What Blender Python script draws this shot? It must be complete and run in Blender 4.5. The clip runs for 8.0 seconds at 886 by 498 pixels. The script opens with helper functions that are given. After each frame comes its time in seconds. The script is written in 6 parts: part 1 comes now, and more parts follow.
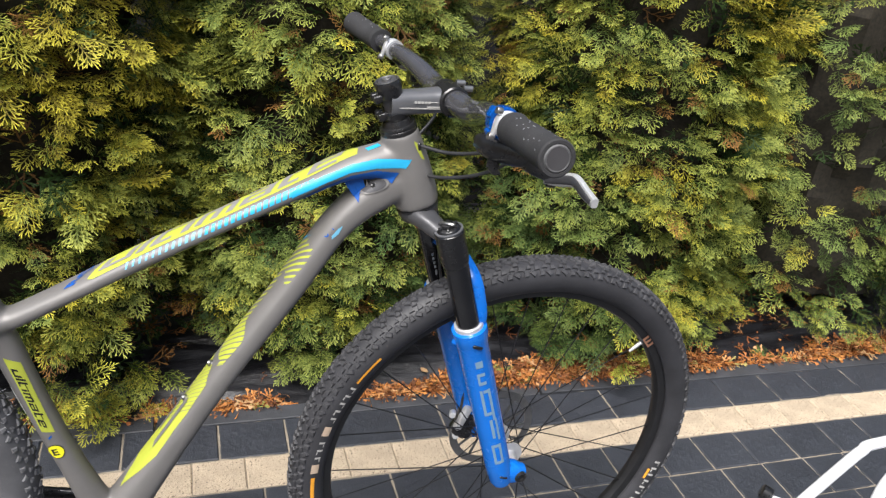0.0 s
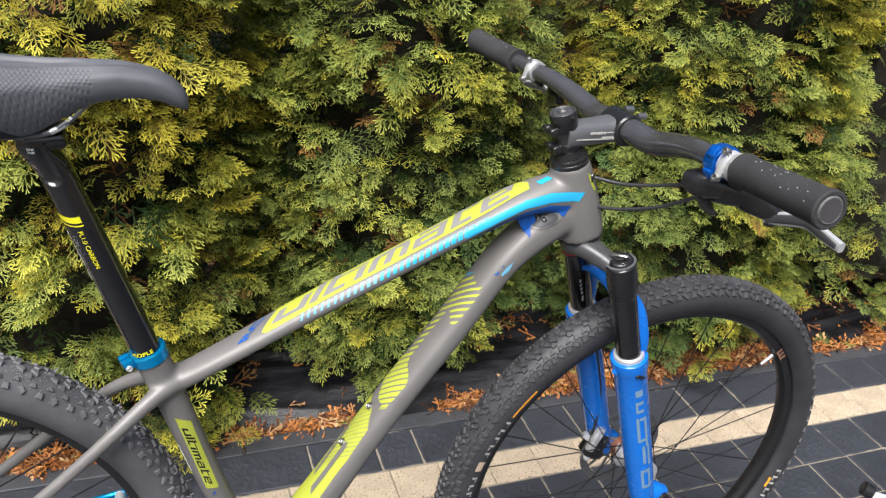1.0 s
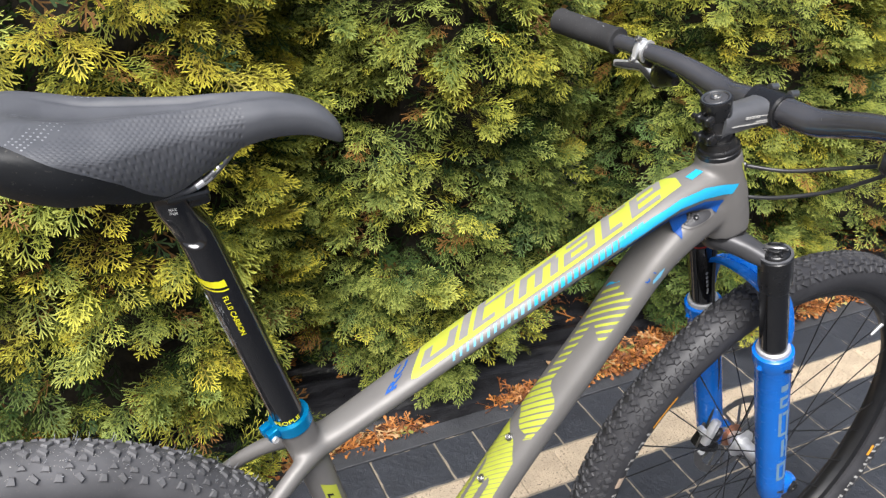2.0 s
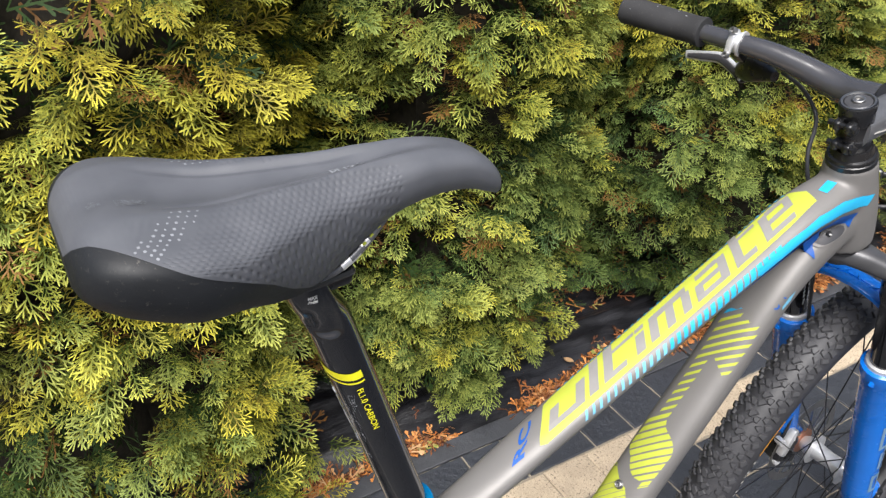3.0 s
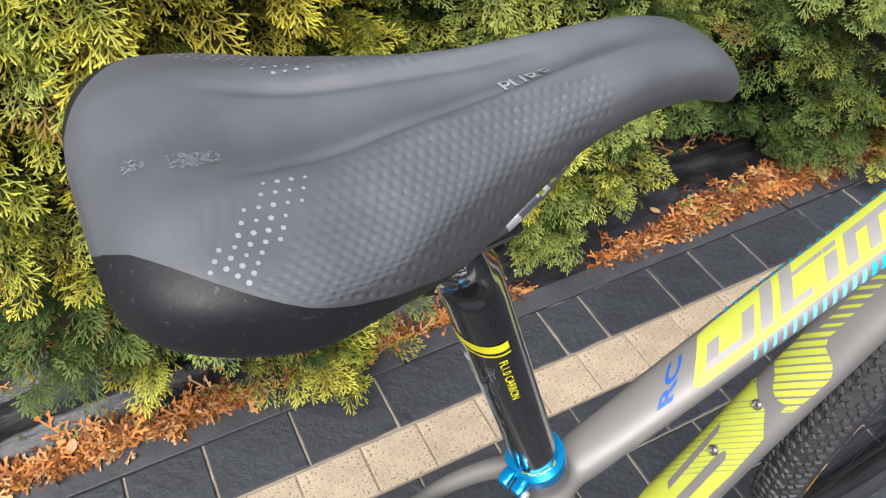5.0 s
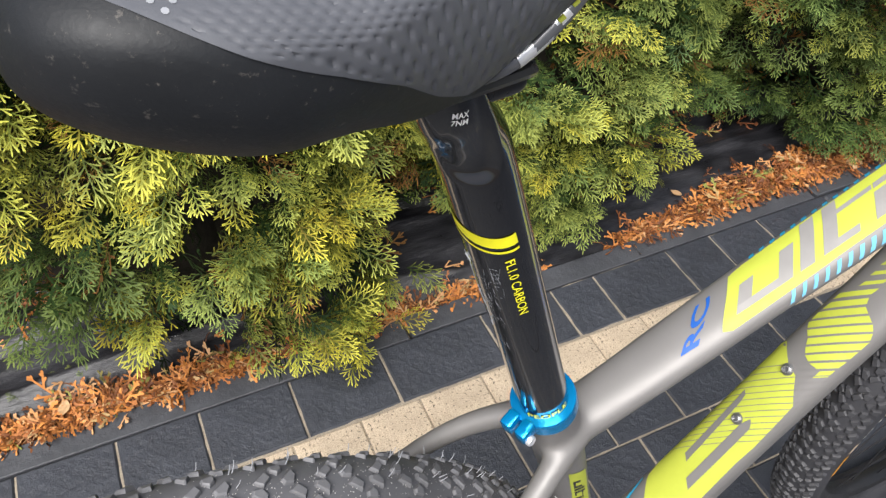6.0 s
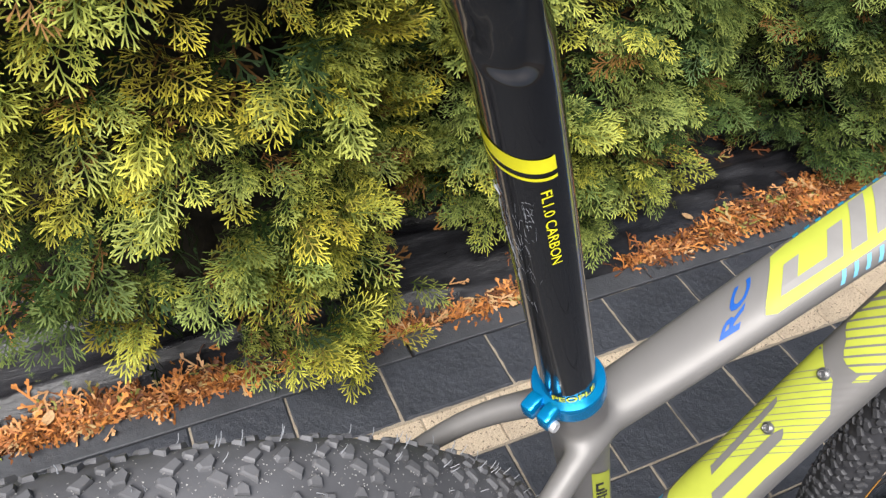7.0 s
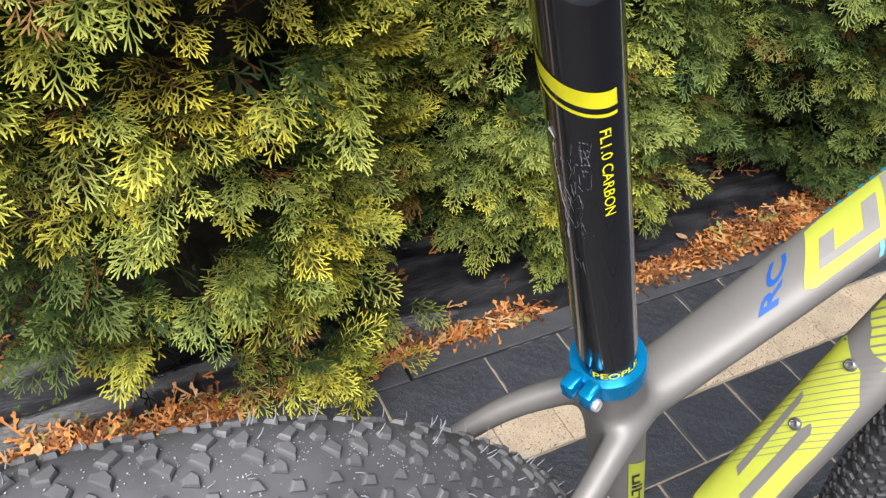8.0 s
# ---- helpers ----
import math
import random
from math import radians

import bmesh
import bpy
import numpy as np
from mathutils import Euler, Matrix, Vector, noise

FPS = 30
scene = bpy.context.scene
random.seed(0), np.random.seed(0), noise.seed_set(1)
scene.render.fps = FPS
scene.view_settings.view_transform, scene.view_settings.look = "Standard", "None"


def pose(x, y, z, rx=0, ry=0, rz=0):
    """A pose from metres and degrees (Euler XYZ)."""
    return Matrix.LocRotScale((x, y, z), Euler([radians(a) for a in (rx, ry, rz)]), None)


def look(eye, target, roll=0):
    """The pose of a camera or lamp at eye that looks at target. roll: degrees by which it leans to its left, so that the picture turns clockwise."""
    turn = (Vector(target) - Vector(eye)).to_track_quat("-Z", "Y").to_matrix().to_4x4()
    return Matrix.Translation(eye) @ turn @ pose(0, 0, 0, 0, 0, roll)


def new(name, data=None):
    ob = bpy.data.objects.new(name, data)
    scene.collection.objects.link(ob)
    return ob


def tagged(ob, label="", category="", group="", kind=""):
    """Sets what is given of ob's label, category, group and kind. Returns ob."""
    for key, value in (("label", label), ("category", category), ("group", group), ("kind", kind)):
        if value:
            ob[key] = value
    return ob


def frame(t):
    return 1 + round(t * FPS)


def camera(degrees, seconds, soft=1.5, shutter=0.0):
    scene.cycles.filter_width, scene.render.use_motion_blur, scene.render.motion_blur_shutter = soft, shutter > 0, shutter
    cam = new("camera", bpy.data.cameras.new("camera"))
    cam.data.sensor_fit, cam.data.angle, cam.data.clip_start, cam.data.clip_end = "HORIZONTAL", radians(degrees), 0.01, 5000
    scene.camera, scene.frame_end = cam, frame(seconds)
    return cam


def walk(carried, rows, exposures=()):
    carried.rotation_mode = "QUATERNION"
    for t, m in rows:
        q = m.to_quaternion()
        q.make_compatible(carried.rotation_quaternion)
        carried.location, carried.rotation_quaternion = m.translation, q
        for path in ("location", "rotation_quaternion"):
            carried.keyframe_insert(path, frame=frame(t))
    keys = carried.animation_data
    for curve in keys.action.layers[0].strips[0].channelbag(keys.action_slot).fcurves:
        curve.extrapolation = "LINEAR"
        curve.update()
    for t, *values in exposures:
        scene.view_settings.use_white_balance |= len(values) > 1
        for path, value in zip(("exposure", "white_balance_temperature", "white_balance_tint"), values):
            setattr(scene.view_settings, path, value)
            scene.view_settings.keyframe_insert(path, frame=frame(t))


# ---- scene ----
from mathutils.bvhtree import BVHTree

cam = camera(60.2, 8.0, 1.35)
PATH = [
    (0, (-0.24, -0.925, 1.263), (0.385, 0.751, 0.37), 8.0),
    (0.5, (-0.368, -0.877, 1.288), (0.314, 0.773, 0.388), 7.8),
    (1, (-0.457, -0.785, 1.286), (0.211, 0.85, 0.347), 6.5),
    (1.5, (-0.531, -0.696, 1.288), (0.148, 0.908, 0.305), 4.8),
    (1.7, (-0.57, -0.653, 1.277), (0.14, 0.933, 0.288), 3.9),
    (2.8, (-0.699, -0.435, 1.269), (0.205, 1.011, 0.223), 2.3),
    (3, (-0.707, -0.39, 1.267), (0.191, 1.048, 0.206), 2.4),
    (3.5, (-0.708, -0.308, 1.257), (0.155, 1.113, 0.146), 2.7),
    (4, (-0.696, -0.249, 1.248), (0.076, 1.087, -0.024), 2.5),
    (4.5, (-0.687, -0.22, 1.243), (-0.002, 1.016, -0.172), 1.9),
    (4.7, (-0.685, -0.213, 1.238), (-0.015, 1.011, -0.194), 1.6),
    (5.8, (-0.67, -0.22, 1.169), (-0.057, 1.008, -0.286), 2.9),
    (6, (-0.673, -0.22, 1.15), (-0.056, 1.017, -0.295), 2.5),
    (6.5, (-0.68, -0.218, 1.116), (-0.055, 1.058, -0.291), 2.9),
    (7, (-0.68, -0.217, 1.087), (-0.036, 1.087, -0.286), 3.7),
    (7.5, (-0.689, -0.222, 1.066), (-0.02, 1.107, -0.271), 4.3),
    (8, (-0.709, -0.218, 1.048), (0.005, 1.134, -0.242), 3.6),
]
walk(cam, [(t, look(eye, target, roll)) for t, eye, target, roll in PATH])

# ---- world and light: bright overcast sky ----
SUN_UP, SUN_TURN = 57.0, 222.0
world = bpy.data.worlds.new("overcast_sky")
scene.world = world
world.use_nodes = True
wn = world.node_tree
sky = wn.nodes.new("ShaderNodeTexSky")
sky.sky_type, sky.sun_disc = "NISHITA", False
sky.sun_elevation, sky.sun_rotation = radians(SUN_UP), radians(SUN_TURN)
sky.air_density, sky.dust_density, sky.ozone_density = 1.0, 4.0, 1.0
wn.links.new(sky.outputs[0], wn.nodes["Background"].inputs[0])
wn.nodes["Background"].inputs[1].default_value = 0.066
sun = new("sun", bpy.data.lights.new("sun", "SUN"))
sun.data.energy, sun.data.angle, sun.data.color = 4.7, radians(42), (1.0, 0.985, 0.97)
_d = Vector((math.sin(radians(SUN_TURN)) * math.cos(radians(SUN_UP)), math.cos(radians(SUN_TURN)) * math.cos(radians(SUN_UP)), math.sin(radians(SUN_UP))))
sun.matrix_world = look(_d * 20, (0, 0, 0))
scene.view_settings.exposure = 0.64


# ---- materials ----
class Mat:
    """A node material with a Principled shader and small helpers."""

    def __init__(self, name, color=(0.5, 0.5, 0.5), rough=0.5, metal=0.0, coat=0.0, spec=0.5):
        self.m = bpy.data.materials.new(name)
        self.m.use_nodes = True
        self.t = self.m.node_tree
        self.b = self.t.nodes["Principled BSDF"]
        self.set("Base Color", (*color, 1)), self.set("Roughness", rough), self.set("Metallic", metal)
        self.set("Coat Weight", coat), self.set("Specular IOR Level", spec)

    def set(self, k, v):
        self.b.inputs[k].default_value = v

    def node(self, kind, **kw):
        n = self.t.nodes.new(kind)
        for k, v in kw.items():
            n.inputs[k.replace("_", " ")].default_value = v
        return n

    def link(self, a, b):
        self.t.links.new(a, b)

    def coord(self, scale=(1, 1, 1), which="Object"):
        c = self.node("ShaderNodeTexCoord")
        mp = self.node("ShaderNodeMapping")
        mp.inputs["Scale"].default_value = scale
        self.link(c.outputs[which], mp.inputs["Vector"])
        return mp.outputs[0]

    def noise(self, scale, detail=4.0, rough=0.55, vec=None):
        n = self.node("ShaderNodeTexNoise", Scale=scale, Detail=detail, Roughness=rough)
        self.link(vec or self.coord(), n.inputs["Vector"])
        return n.outputs["Fac"]

    def ramp(self, fac, stops):
        r = self.node("ShaderNodeValToRGB")
        e = r.color_ramp.elements
        while len(e) < len(stops):
            e.new(0.5)
        for el, (p, c) in zip(e, stops):
            el.position, el.color = p, (*c, 1)
        self.link(fac, r.inputs[0])
        return r.outputs[0]

    def mix(self, fac, a, b, mode="MIX"):
        n = self.t.nodes.new("ShaderNodeMix")
        n.data_type, n.blend_type = "RGBA", mode
        for sock, v in ((n.inputs[0], fac), (n.inputs[6], a), (n.inputs[7], b)):
            if isinstance(v, (int, float)):
                sock.default_value = v
            elif isinstance(v, tuple):
                sock.default_value = (*v, 1)
            else:
                self.link(v, sock)
        return n.outputs[2]

    def bump(self, height, strength=0.2, dist=0.002):
        n = self.node("ShaderNodeBump", Strength=strength, Distance=dist)
        self.link(height, n.inputs["Height"])
        old = self.b.inputs["Normal"].links
        if old:
            self.link(old[0].from_socket, n.inputs["Normal"])
        self.link(n.outputs[0], self.b.inputs["Normal"])

    def color(self, out):
        self.link(out, self.b.inputs["Base Color"])

    def rough(self, fac, lo, hi):
        n = self.node("ShaderNodeMapRange")
        n.inputs["To Min"].default_value, n.inputs["To Max"].default_value = lo, hi
        self.link(fac, n.inputs["Value"])
        self.link(n.outputs[0], self.b.inputs["Roughness"])


def worn(name, color, rough, metal=0.0, coat=0.0, vary=0.12, scale=60.0, grain=900.0, bump=0.06):
    """Paint, metal or plastic with soft blotches and a fine grain."""
    m = Mat(name, color, rough, metal, coat)
    lo = tuple(c * (1 - vary) for c in color)
    hi = tuple(min(1, c * (1 + vary)) for c in color)
    f = m.noise(scale, 5)
    m.color(m.ramp(f, [(0.3, lo), (0.7, hi)]))
    m.rough(m.noise(scale * 2.3, 4), max(0.03, rough - 0.08), rough + 0.1)
    m.bump(m.noise(grain, 2), bump, 0.0005)
    return m.m


M_FRAME = worn("satin_grey_paint", (0.185, 0.177, 0.171), 0.5, 0.25, 0.0, 0.05, 25, 2500, 0.05)
M_LIME = worn("lime_print", (0.39, 0.43, 0.05), 0.55, 0, 0.0, 0.05)
M_CYAN = worn("cyan_print", (0.02, 0.36, 0.62), 0.38, 0, 0.1, 0.06)
M_BLUEPRINT = worn("royal_blue_print", (0.002, 0.075, 0.34), 0.55, 0, 0.0, 0.06)
M_BARS = worn("faded_white_print", (0.42, 0.41, 0.39), 0.55)
M_PALE = worn("pale_blue_print", (0.15, 0.42, 0.60), 0.4, 0, 0.1, 0.06)
M_GREYPRINT = worn("grey_print", (0.25, 0.24, 0.23), 0.42, 0.1, 0, 0.06)
M_FORK = worn("gloss_blue_paint", (0.003, 0.155, 0.64), 0.25, 0.0, 0.4, 0.05, 20, 1500, 0.02)
M_FORKPRINT = worn("grey_fork_print", (0.22, 0.36, 0.50), 0.35, 0.2, 0.2, 0.06)
M_BLACK = worn("black_anodised_metal", (0.012, 0.012, 0.013), 0.28, 0.0, 0.25, 0.2)
M_STANCHION = worn("gloss_black_tube", (0.006, 0.006, 0.007), 0.12, 0.0, 0.8, 0.1, 20, 1500, 0.02)
M_RED = worn("red_rubber", (0.55, 0.03, 0.02), 0.5)
M_PORT = worn("dark_grey_plate", (0.045, 0.045, 0.05), 0.62, 0.0, 0.1, 0.12)
M_CROWN = worn("grey_cast_metal", (0.075, 0.075, 0.08), 0.42, 0.35, 0.1, 0.12)
M_STEM = worn("satin_black_metal", (0.125, 0.128, 0.138), 0.36, 0.3, 0.1, 0.12, 40, 2000, 0.05)
M_BAR = worn("gloss_black_bar", (0.048, 0.048, 0.053), 0.22, 0.0, 0.9, 0.1, 40, 1500, 0.02)
M_ALU = worn("bare_aluminium", (0.74, 0.74, 0.75), 0.34, 0.6, 0, 0.12)
M_STEEL = worn("stainless_steel", (0.36, 0.355, 0.35), 0.36, 0.95, 0, 0.15)
M_CYANMETAL = worn("blue_anodised_metal", (0.0, 0.30, 0.66), 0.22, 0.65, 0.3, 0.1, 40, 1500, 0.02)
M_BLUEMETAL = worn("deep_blue_anodised_metal", (0.0, 0.11, 0.50), 0.25, 0.6, 0.3, 0.1, 40, 1500, 0.02)
M_SPOKE = worn("black_spoke", (0.02, 0.02, 0.022), 0.3, 0.4)
M_RIM = worn("black_rim", (0.012, 0.012, 0.013), 0.4, 0.0, 0.1, 0.2)
M_PLUG = worn("scuffed_grey_plug", (0.085, 0.085, 0.088), 0.7, 0, 0, 0.45, 160)
M_HOSE = worn("black_cable_housing", (0.03, 0.03, 0.032), 0.35)
M_WHITEPRINT = worn("white_print", (0.72, 0.72, 0.70), 0.5)
M_ORANGE = worn("orange_print", (0.75, 0.33, 0.03), 0.5)
M_TANPRINT = worn("tan_print", (0.50, 0.38, 0.28), 0.55)
M_BROWNPRINT = worn("brown_print", (0.26, 0.13, 0.08), 0.5)
M_WHITE = worn("white_powder_coat", (0.75, 0.76, 0.78), 0.35, 0, 0.1, 0.05)
M_COPPER = worn("copper_coloured_metal", (0.55, 0.27, 0.17), 0.35, 0.8)
M_YELLOWPRINT = worn("yellow_print", (0.80, 0.75, 0.02), 0.4)


def rubber(name, color, rough, dust, spec=0.4):
    m = Mat(name, color, rough, spec=spec)
    fine = m.noise(350, 6, 0.7)
    wide = m.noise(18, 4)
    base = m.ramp(wide, [(0.3, tuple(c * 0.75 for c in color)), (0.75, tuple(c * 1.3 for c in color))])
    speck = m.ramp(fine, [(0.60, (0, 0, 0)), (0.72, (1, 1, 1))])
    m.color(m.mix(m.mix(dust, (0, 0, 0), speck), base, (0.20, 0.18, 0.16)))
    m.rough(fine, rough - 0.1, rough + 0.15)
    m.bump(m.noise(700, 3), 0.15, 0.0006)
    return m.m


M_TYRE = rubber("tyre_rubber", (0.092, 0.092, 0.099), 0.5, 0.55)
M_TYRE_DARK = rubber("dark_tyre_rubber", (0.034, 0.034, 0.038), 0.5, 0.3)
M_TREAD = rubber("tread_rubber", (0.115, 0.115, 0.122), 0.55, 0.7)
M_TREAD_DARK = rubber("dark_tread_rubber", (0.044, 0.044, 0.048), 0.55, 0.4)
M_GRIP = rubber("foam_grip", (0.028, 0.028, 0.030), 0.8, 0.45)


def saddle_cover():
    m = Mat("grey_saddle_cover", (0.075, 0.080, 0.088), 0.42)
    f = m.noise(40, 4)
    m.color(m.ramp(f, [(0.3, (0.076, 0.080, 0.092)), (0.7, (0.096, 0.100, 0.113))]))
    m.rough(m.noise(90, 4), 0.46, 0.62)
    m.bump(m.noise(1600, 3), 0.12, 0.0004)
    return m.m


M_SADDLE = saddle_cover()
M_SKIRT = rubber("black_saddle_skirt", (0.013, 0.0145, 0.017), 0.52, 0.42, 0.34)
M_DOT = worn("pale_dot_print", (0.26, 0.27, 0.29), 0.5)
M_SCUFF = worn("pale_scuff", (0.145, 0.152, 0.168), 0.6, 0, 0, 0.45, 700)


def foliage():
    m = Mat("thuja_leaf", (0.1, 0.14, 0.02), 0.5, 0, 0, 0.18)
    # leaf age towards the tips, with painted shade deeper in the crown
    age_shade = m.t.nodes.new("ShaderNodeAttribute")
    age_shade.attribute_name = "age_shade"
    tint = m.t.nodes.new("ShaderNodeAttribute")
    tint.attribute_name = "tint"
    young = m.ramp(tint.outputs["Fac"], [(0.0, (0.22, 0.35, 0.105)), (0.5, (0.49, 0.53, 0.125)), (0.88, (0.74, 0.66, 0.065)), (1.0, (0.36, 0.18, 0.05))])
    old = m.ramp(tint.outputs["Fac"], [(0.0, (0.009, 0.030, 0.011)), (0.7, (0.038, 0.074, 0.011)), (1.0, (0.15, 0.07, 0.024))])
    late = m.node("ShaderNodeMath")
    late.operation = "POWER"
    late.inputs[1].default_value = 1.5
    m.link(age_shade.outputs["Fac"], late.inputs[0])
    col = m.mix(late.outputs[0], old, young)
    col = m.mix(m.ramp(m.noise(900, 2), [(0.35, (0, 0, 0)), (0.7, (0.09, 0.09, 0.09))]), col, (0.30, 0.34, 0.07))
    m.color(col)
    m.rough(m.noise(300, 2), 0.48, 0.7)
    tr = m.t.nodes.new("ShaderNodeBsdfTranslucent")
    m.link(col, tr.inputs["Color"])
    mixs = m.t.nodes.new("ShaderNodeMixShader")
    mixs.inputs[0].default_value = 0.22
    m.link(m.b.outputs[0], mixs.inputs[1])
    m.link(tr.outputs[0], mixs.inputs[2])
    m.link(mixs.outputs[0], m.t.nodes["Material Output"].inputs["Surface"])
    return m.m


def litter():
    m = Mat("dry_thuja_litter", (0.3, 0.12, 0.04), 0.75)
    tint = m.t.nodes.new("ShaderNodeAttribute")
    tint.attribute_name = "tint"
    m.color(m.ramp(tint.outputs["Fac"], [(0.0, (0.10, 0.035, 0.015)), (0.4, (0.33, 0.115, 0.030)), (0.75, (0.56, 0.22, 0.048)), (0.93, (0.50, 0.30, 0.15)), (1.0, (0.20, 0.22, 0.04))]))
    return m.m


M_LEAF, M_LITTER = foliage(), litter()
M_BACKDROP = worn("near_black_backdrop", (0.009, 0.009, 0.009), 0.8, 0, 0, 0.3, 8, 200, 0.3)
# near-black fill for the added cores that darken the hedge's gaps
M_CORE = worn("dark_core_filler", (0.020, 0.016, 0.010), 0.9, 0, 0, 0.5, 90, 300, 0.9)
M_BARK = worn("thuja_bark", (0.12, 0.07, 0.045), 0.85, 0, 0, 0.35, 60, 300, 0.6)


def paving(name, color, vary, speckle, rough, bump, pits=False):
    """Concrete: a tone of its own for each block, soft stains, grit and relief."""
    m = Mat(name, color, rough)
    info = m.t.nodes.new("ShaderNodeObjectInfo")
    vec = m.coord()
    blot = m.noise(14, 6, 0.6, vec)
    grit = m.noise(420, 3, 0.7, vec)
    a = tuple(c * (1 - vary) for c in color)
    b = tuple(c * (1 + vary) for c in color)
    base = m.mix(info.outputs["Random"], a, b)
    base = m.mix(m.ramp(blot, [(0.3, (0, 0, 0)), (0.7, (0.75, 0.75, 0.75))]), base, tuple(c * 1.55 for c in color))
    g = m.ramp(grit, [(0.32, speckle[0]), (0.5, (0.5, 0.5, 0.5)), (0.72, speckle[1])])
    col = m.mix(0.55, base, g, "OVERLAY")
    if pits:
        p = m.ramp(m.noise(190, 2, 0.5, vec), [(0.60, (0, 0, 0)), (0.68, (1, 1, 1))])
        col = m.mix(p, col, tuple(c * 0.32 for c in color))
        p = m.ramp(m.noise(130, 3, 0.6, m.coord((1, 1, 1.3))), [(0.62, (0, 0, 0)), (0.72, (0.8, 0.8, 0.8))])
        col = m.mix(p, col, tuple(min(0.8, c * 1.35) for c in color))
    m.color(col)
    m.rough(blot, rough - 0.12, rough + 0.12)
    m.bump(m.noise(60, 5, 0.6, vec), bump, 0.004)
    m.bump(grit, bump, 0.0012)
    return m.m


M_SLAB = paving("dark_concrete_block", (0.029, 0.032, 0.040), 0.16, ((0.36, 0.36, 0.36), (0.64, 0.64, 0.64)), 0.46, 0.95)
M_KERB = paving("dark_concrete_edging", (0.042, 0.044, 0.050), 0.10, ((0.36, 0.36, 0.36), (0.64, 0.64, 0.64)), 0.55, 0.55)
M_CREAM = paving("cream_granular_block", (0.37, 0.30, 0.22), 0.07, ((0.16, 0.14, 0.12), (0.80, 0.78, 0.74)), 0.75, 0.5, True)
M_SAND = paving("jointing_sand", (0.21, 0.18, 0.14), 0.1, ((0.25, 0.22, 0.2), (0.8, 0.78, 0.74)), 0.9, 0.6)
M_SOIL = paving("bare_soil", (0.06, 0.045, 0.034), 0.1, ((0.25, 0.22, 0.2), (0.72, 0.68, 0.62)), 0.95, 0.8)


def fabric():
    m = Mat("black_weed_sheet", (0.014, 0.014, 0.016), 0.34)
    w = m.noise(30, 6, 0.6, m.coord((0.3, 1.0, 1)))
    # pale streaks: dust tone raised to put the sheet's sheen into its colour
    dust = m.ramp(w, [(0.42, (0, 0, 0)), (0.78, (0.6, 0.6, 0.6))])
    m.color(m.mix(dust, (0.011, 0.011, 0.013), (0.062, 0.062, 0.070)))
    m.rough(w, 0.18, 0.44)
    m.bump(m.noise(70, 6, 0.65, m.coord((0.25, 1.2, 1))), 0.45, 0.006)
    return m.m


M_SHEET = fabric()


# ---- mesh helpers ----
def link_mesh(name, me, mat, parent=None, label=""):
    if mat:
        me.materials.append(mat)
    ob = new(name, me)
    if parent:
        ob.parent = parent
    if label:
        ob["label"] = label
    return ob


def part(name, bm, mat, parent=None, label="", smooth=True, m=None):
    """One mesh object out of a bmesh, under a thing or a part."""
    if m is not None:
        bm.transform(m)
    me = bpy.data.meshes.new(name)
    bm.normal_update()
    bm.to_mesh(me)
    bm.free()
    if smooth:
        me.shade_smooth()
        me.set_sharp_from_angle(angle=radians(38))
    return link_mesh(name, me, mat, parent, label)


def empty(name, at=(0, 0, 0), **tags):
    ob = new(name)
    ob.location = at
    ob.empty_display_size = 0.05
    return tagged(ob, **tags)


def basis(direction, up=(0, 0, 1)):
    d = Vector(direction).normalized()
    u = Vector(up)
    s = d.cross(u)
    if s.length < 1e-4:
        s = d.cross(Vector((0, 1, 0)))
    s.normalize()
    return d, s, s.cross(d)


def spline(pts, n):
    """n points along a Catmull-Rom curve through pts (tuples of any length)."""
    p = np.array(pts, float)
    q = np.vstack([2 * p[0] - p[1], p, 2 * p[-1] - p[-2]])
    out = []
    for u in np.linspace(0, len(p) - 1, n):
        i = min(int(u), len(p) - 2)
        f = u - i
        a, b, c, d = q[i:i + 4]
        out.append(0.5 * (2 * b + (c - a) * f + (2 * a - 5 * b + 4 * c - d) * f * f + (3 * b - a - 3 * c + d) * f ** 3))
    return np.array(out)


def sweep(bm, rows, segs=20, power=2.0, up=(0, 0, 1), caps=True, power_fn=None):
    """A tube through rows of (x, y, z, half width, half height); the cross section is a superellipse."""
    rows = np.array(rows, float)
    rings = []
    k = len(rows)
    for i in range(k):
        d = rows[min(i + 1, k - 1), :3] - rows[max(i - 1, 0), :3]
        d, s, u = basis(d, up)
        pw = power_fn(i / (k - 1)) if power_fn else power
        ring = []
        for j in range(segs):
            a = 2 * math.pi * j / segs
            ca, sa = math.cos(a), math.sin(a)
            x = math.copysign(abs(ca) ** (2 / pw), ca) * rows[i, 3]
            z = math.copysign(abs(sa) ** (2 / pw), sa) * rows[i, 4]
            ring.append(bm.verts.new(Vector(rows[i, :3]) + s * x + u * z))
        rings.append(ring)
    for a, b in zip(rings, rings[1:]):
        for j in range(segs):
            bm.faces.new((a[j], a[(j + 1) % segs], b[(j + 1) % segs], b[j]))
    if caps:
        bm.faces.new(list(reversed(rings[0])))
        bm.faces.new(rings[-1])
    bmesh.ops.recalc_face_normals(bm, faces=bm.faces[:])
    return bm


def tube(pts, r, segs=12, n=None, r2=None):
    """A round tube through pts, smooth if n is given."""
    p = spline(pts, n) if n else np.array(pts, float)
    k = len(p)
    rows = [(*p[i], r + ((r2 if r2 else r) - r) * i / (k - 1), r + ((r2 if r2 else r) - r) * i / (k - 1)) for i in range(k)]
    return sweep(bmesh.new(), rows, segs)


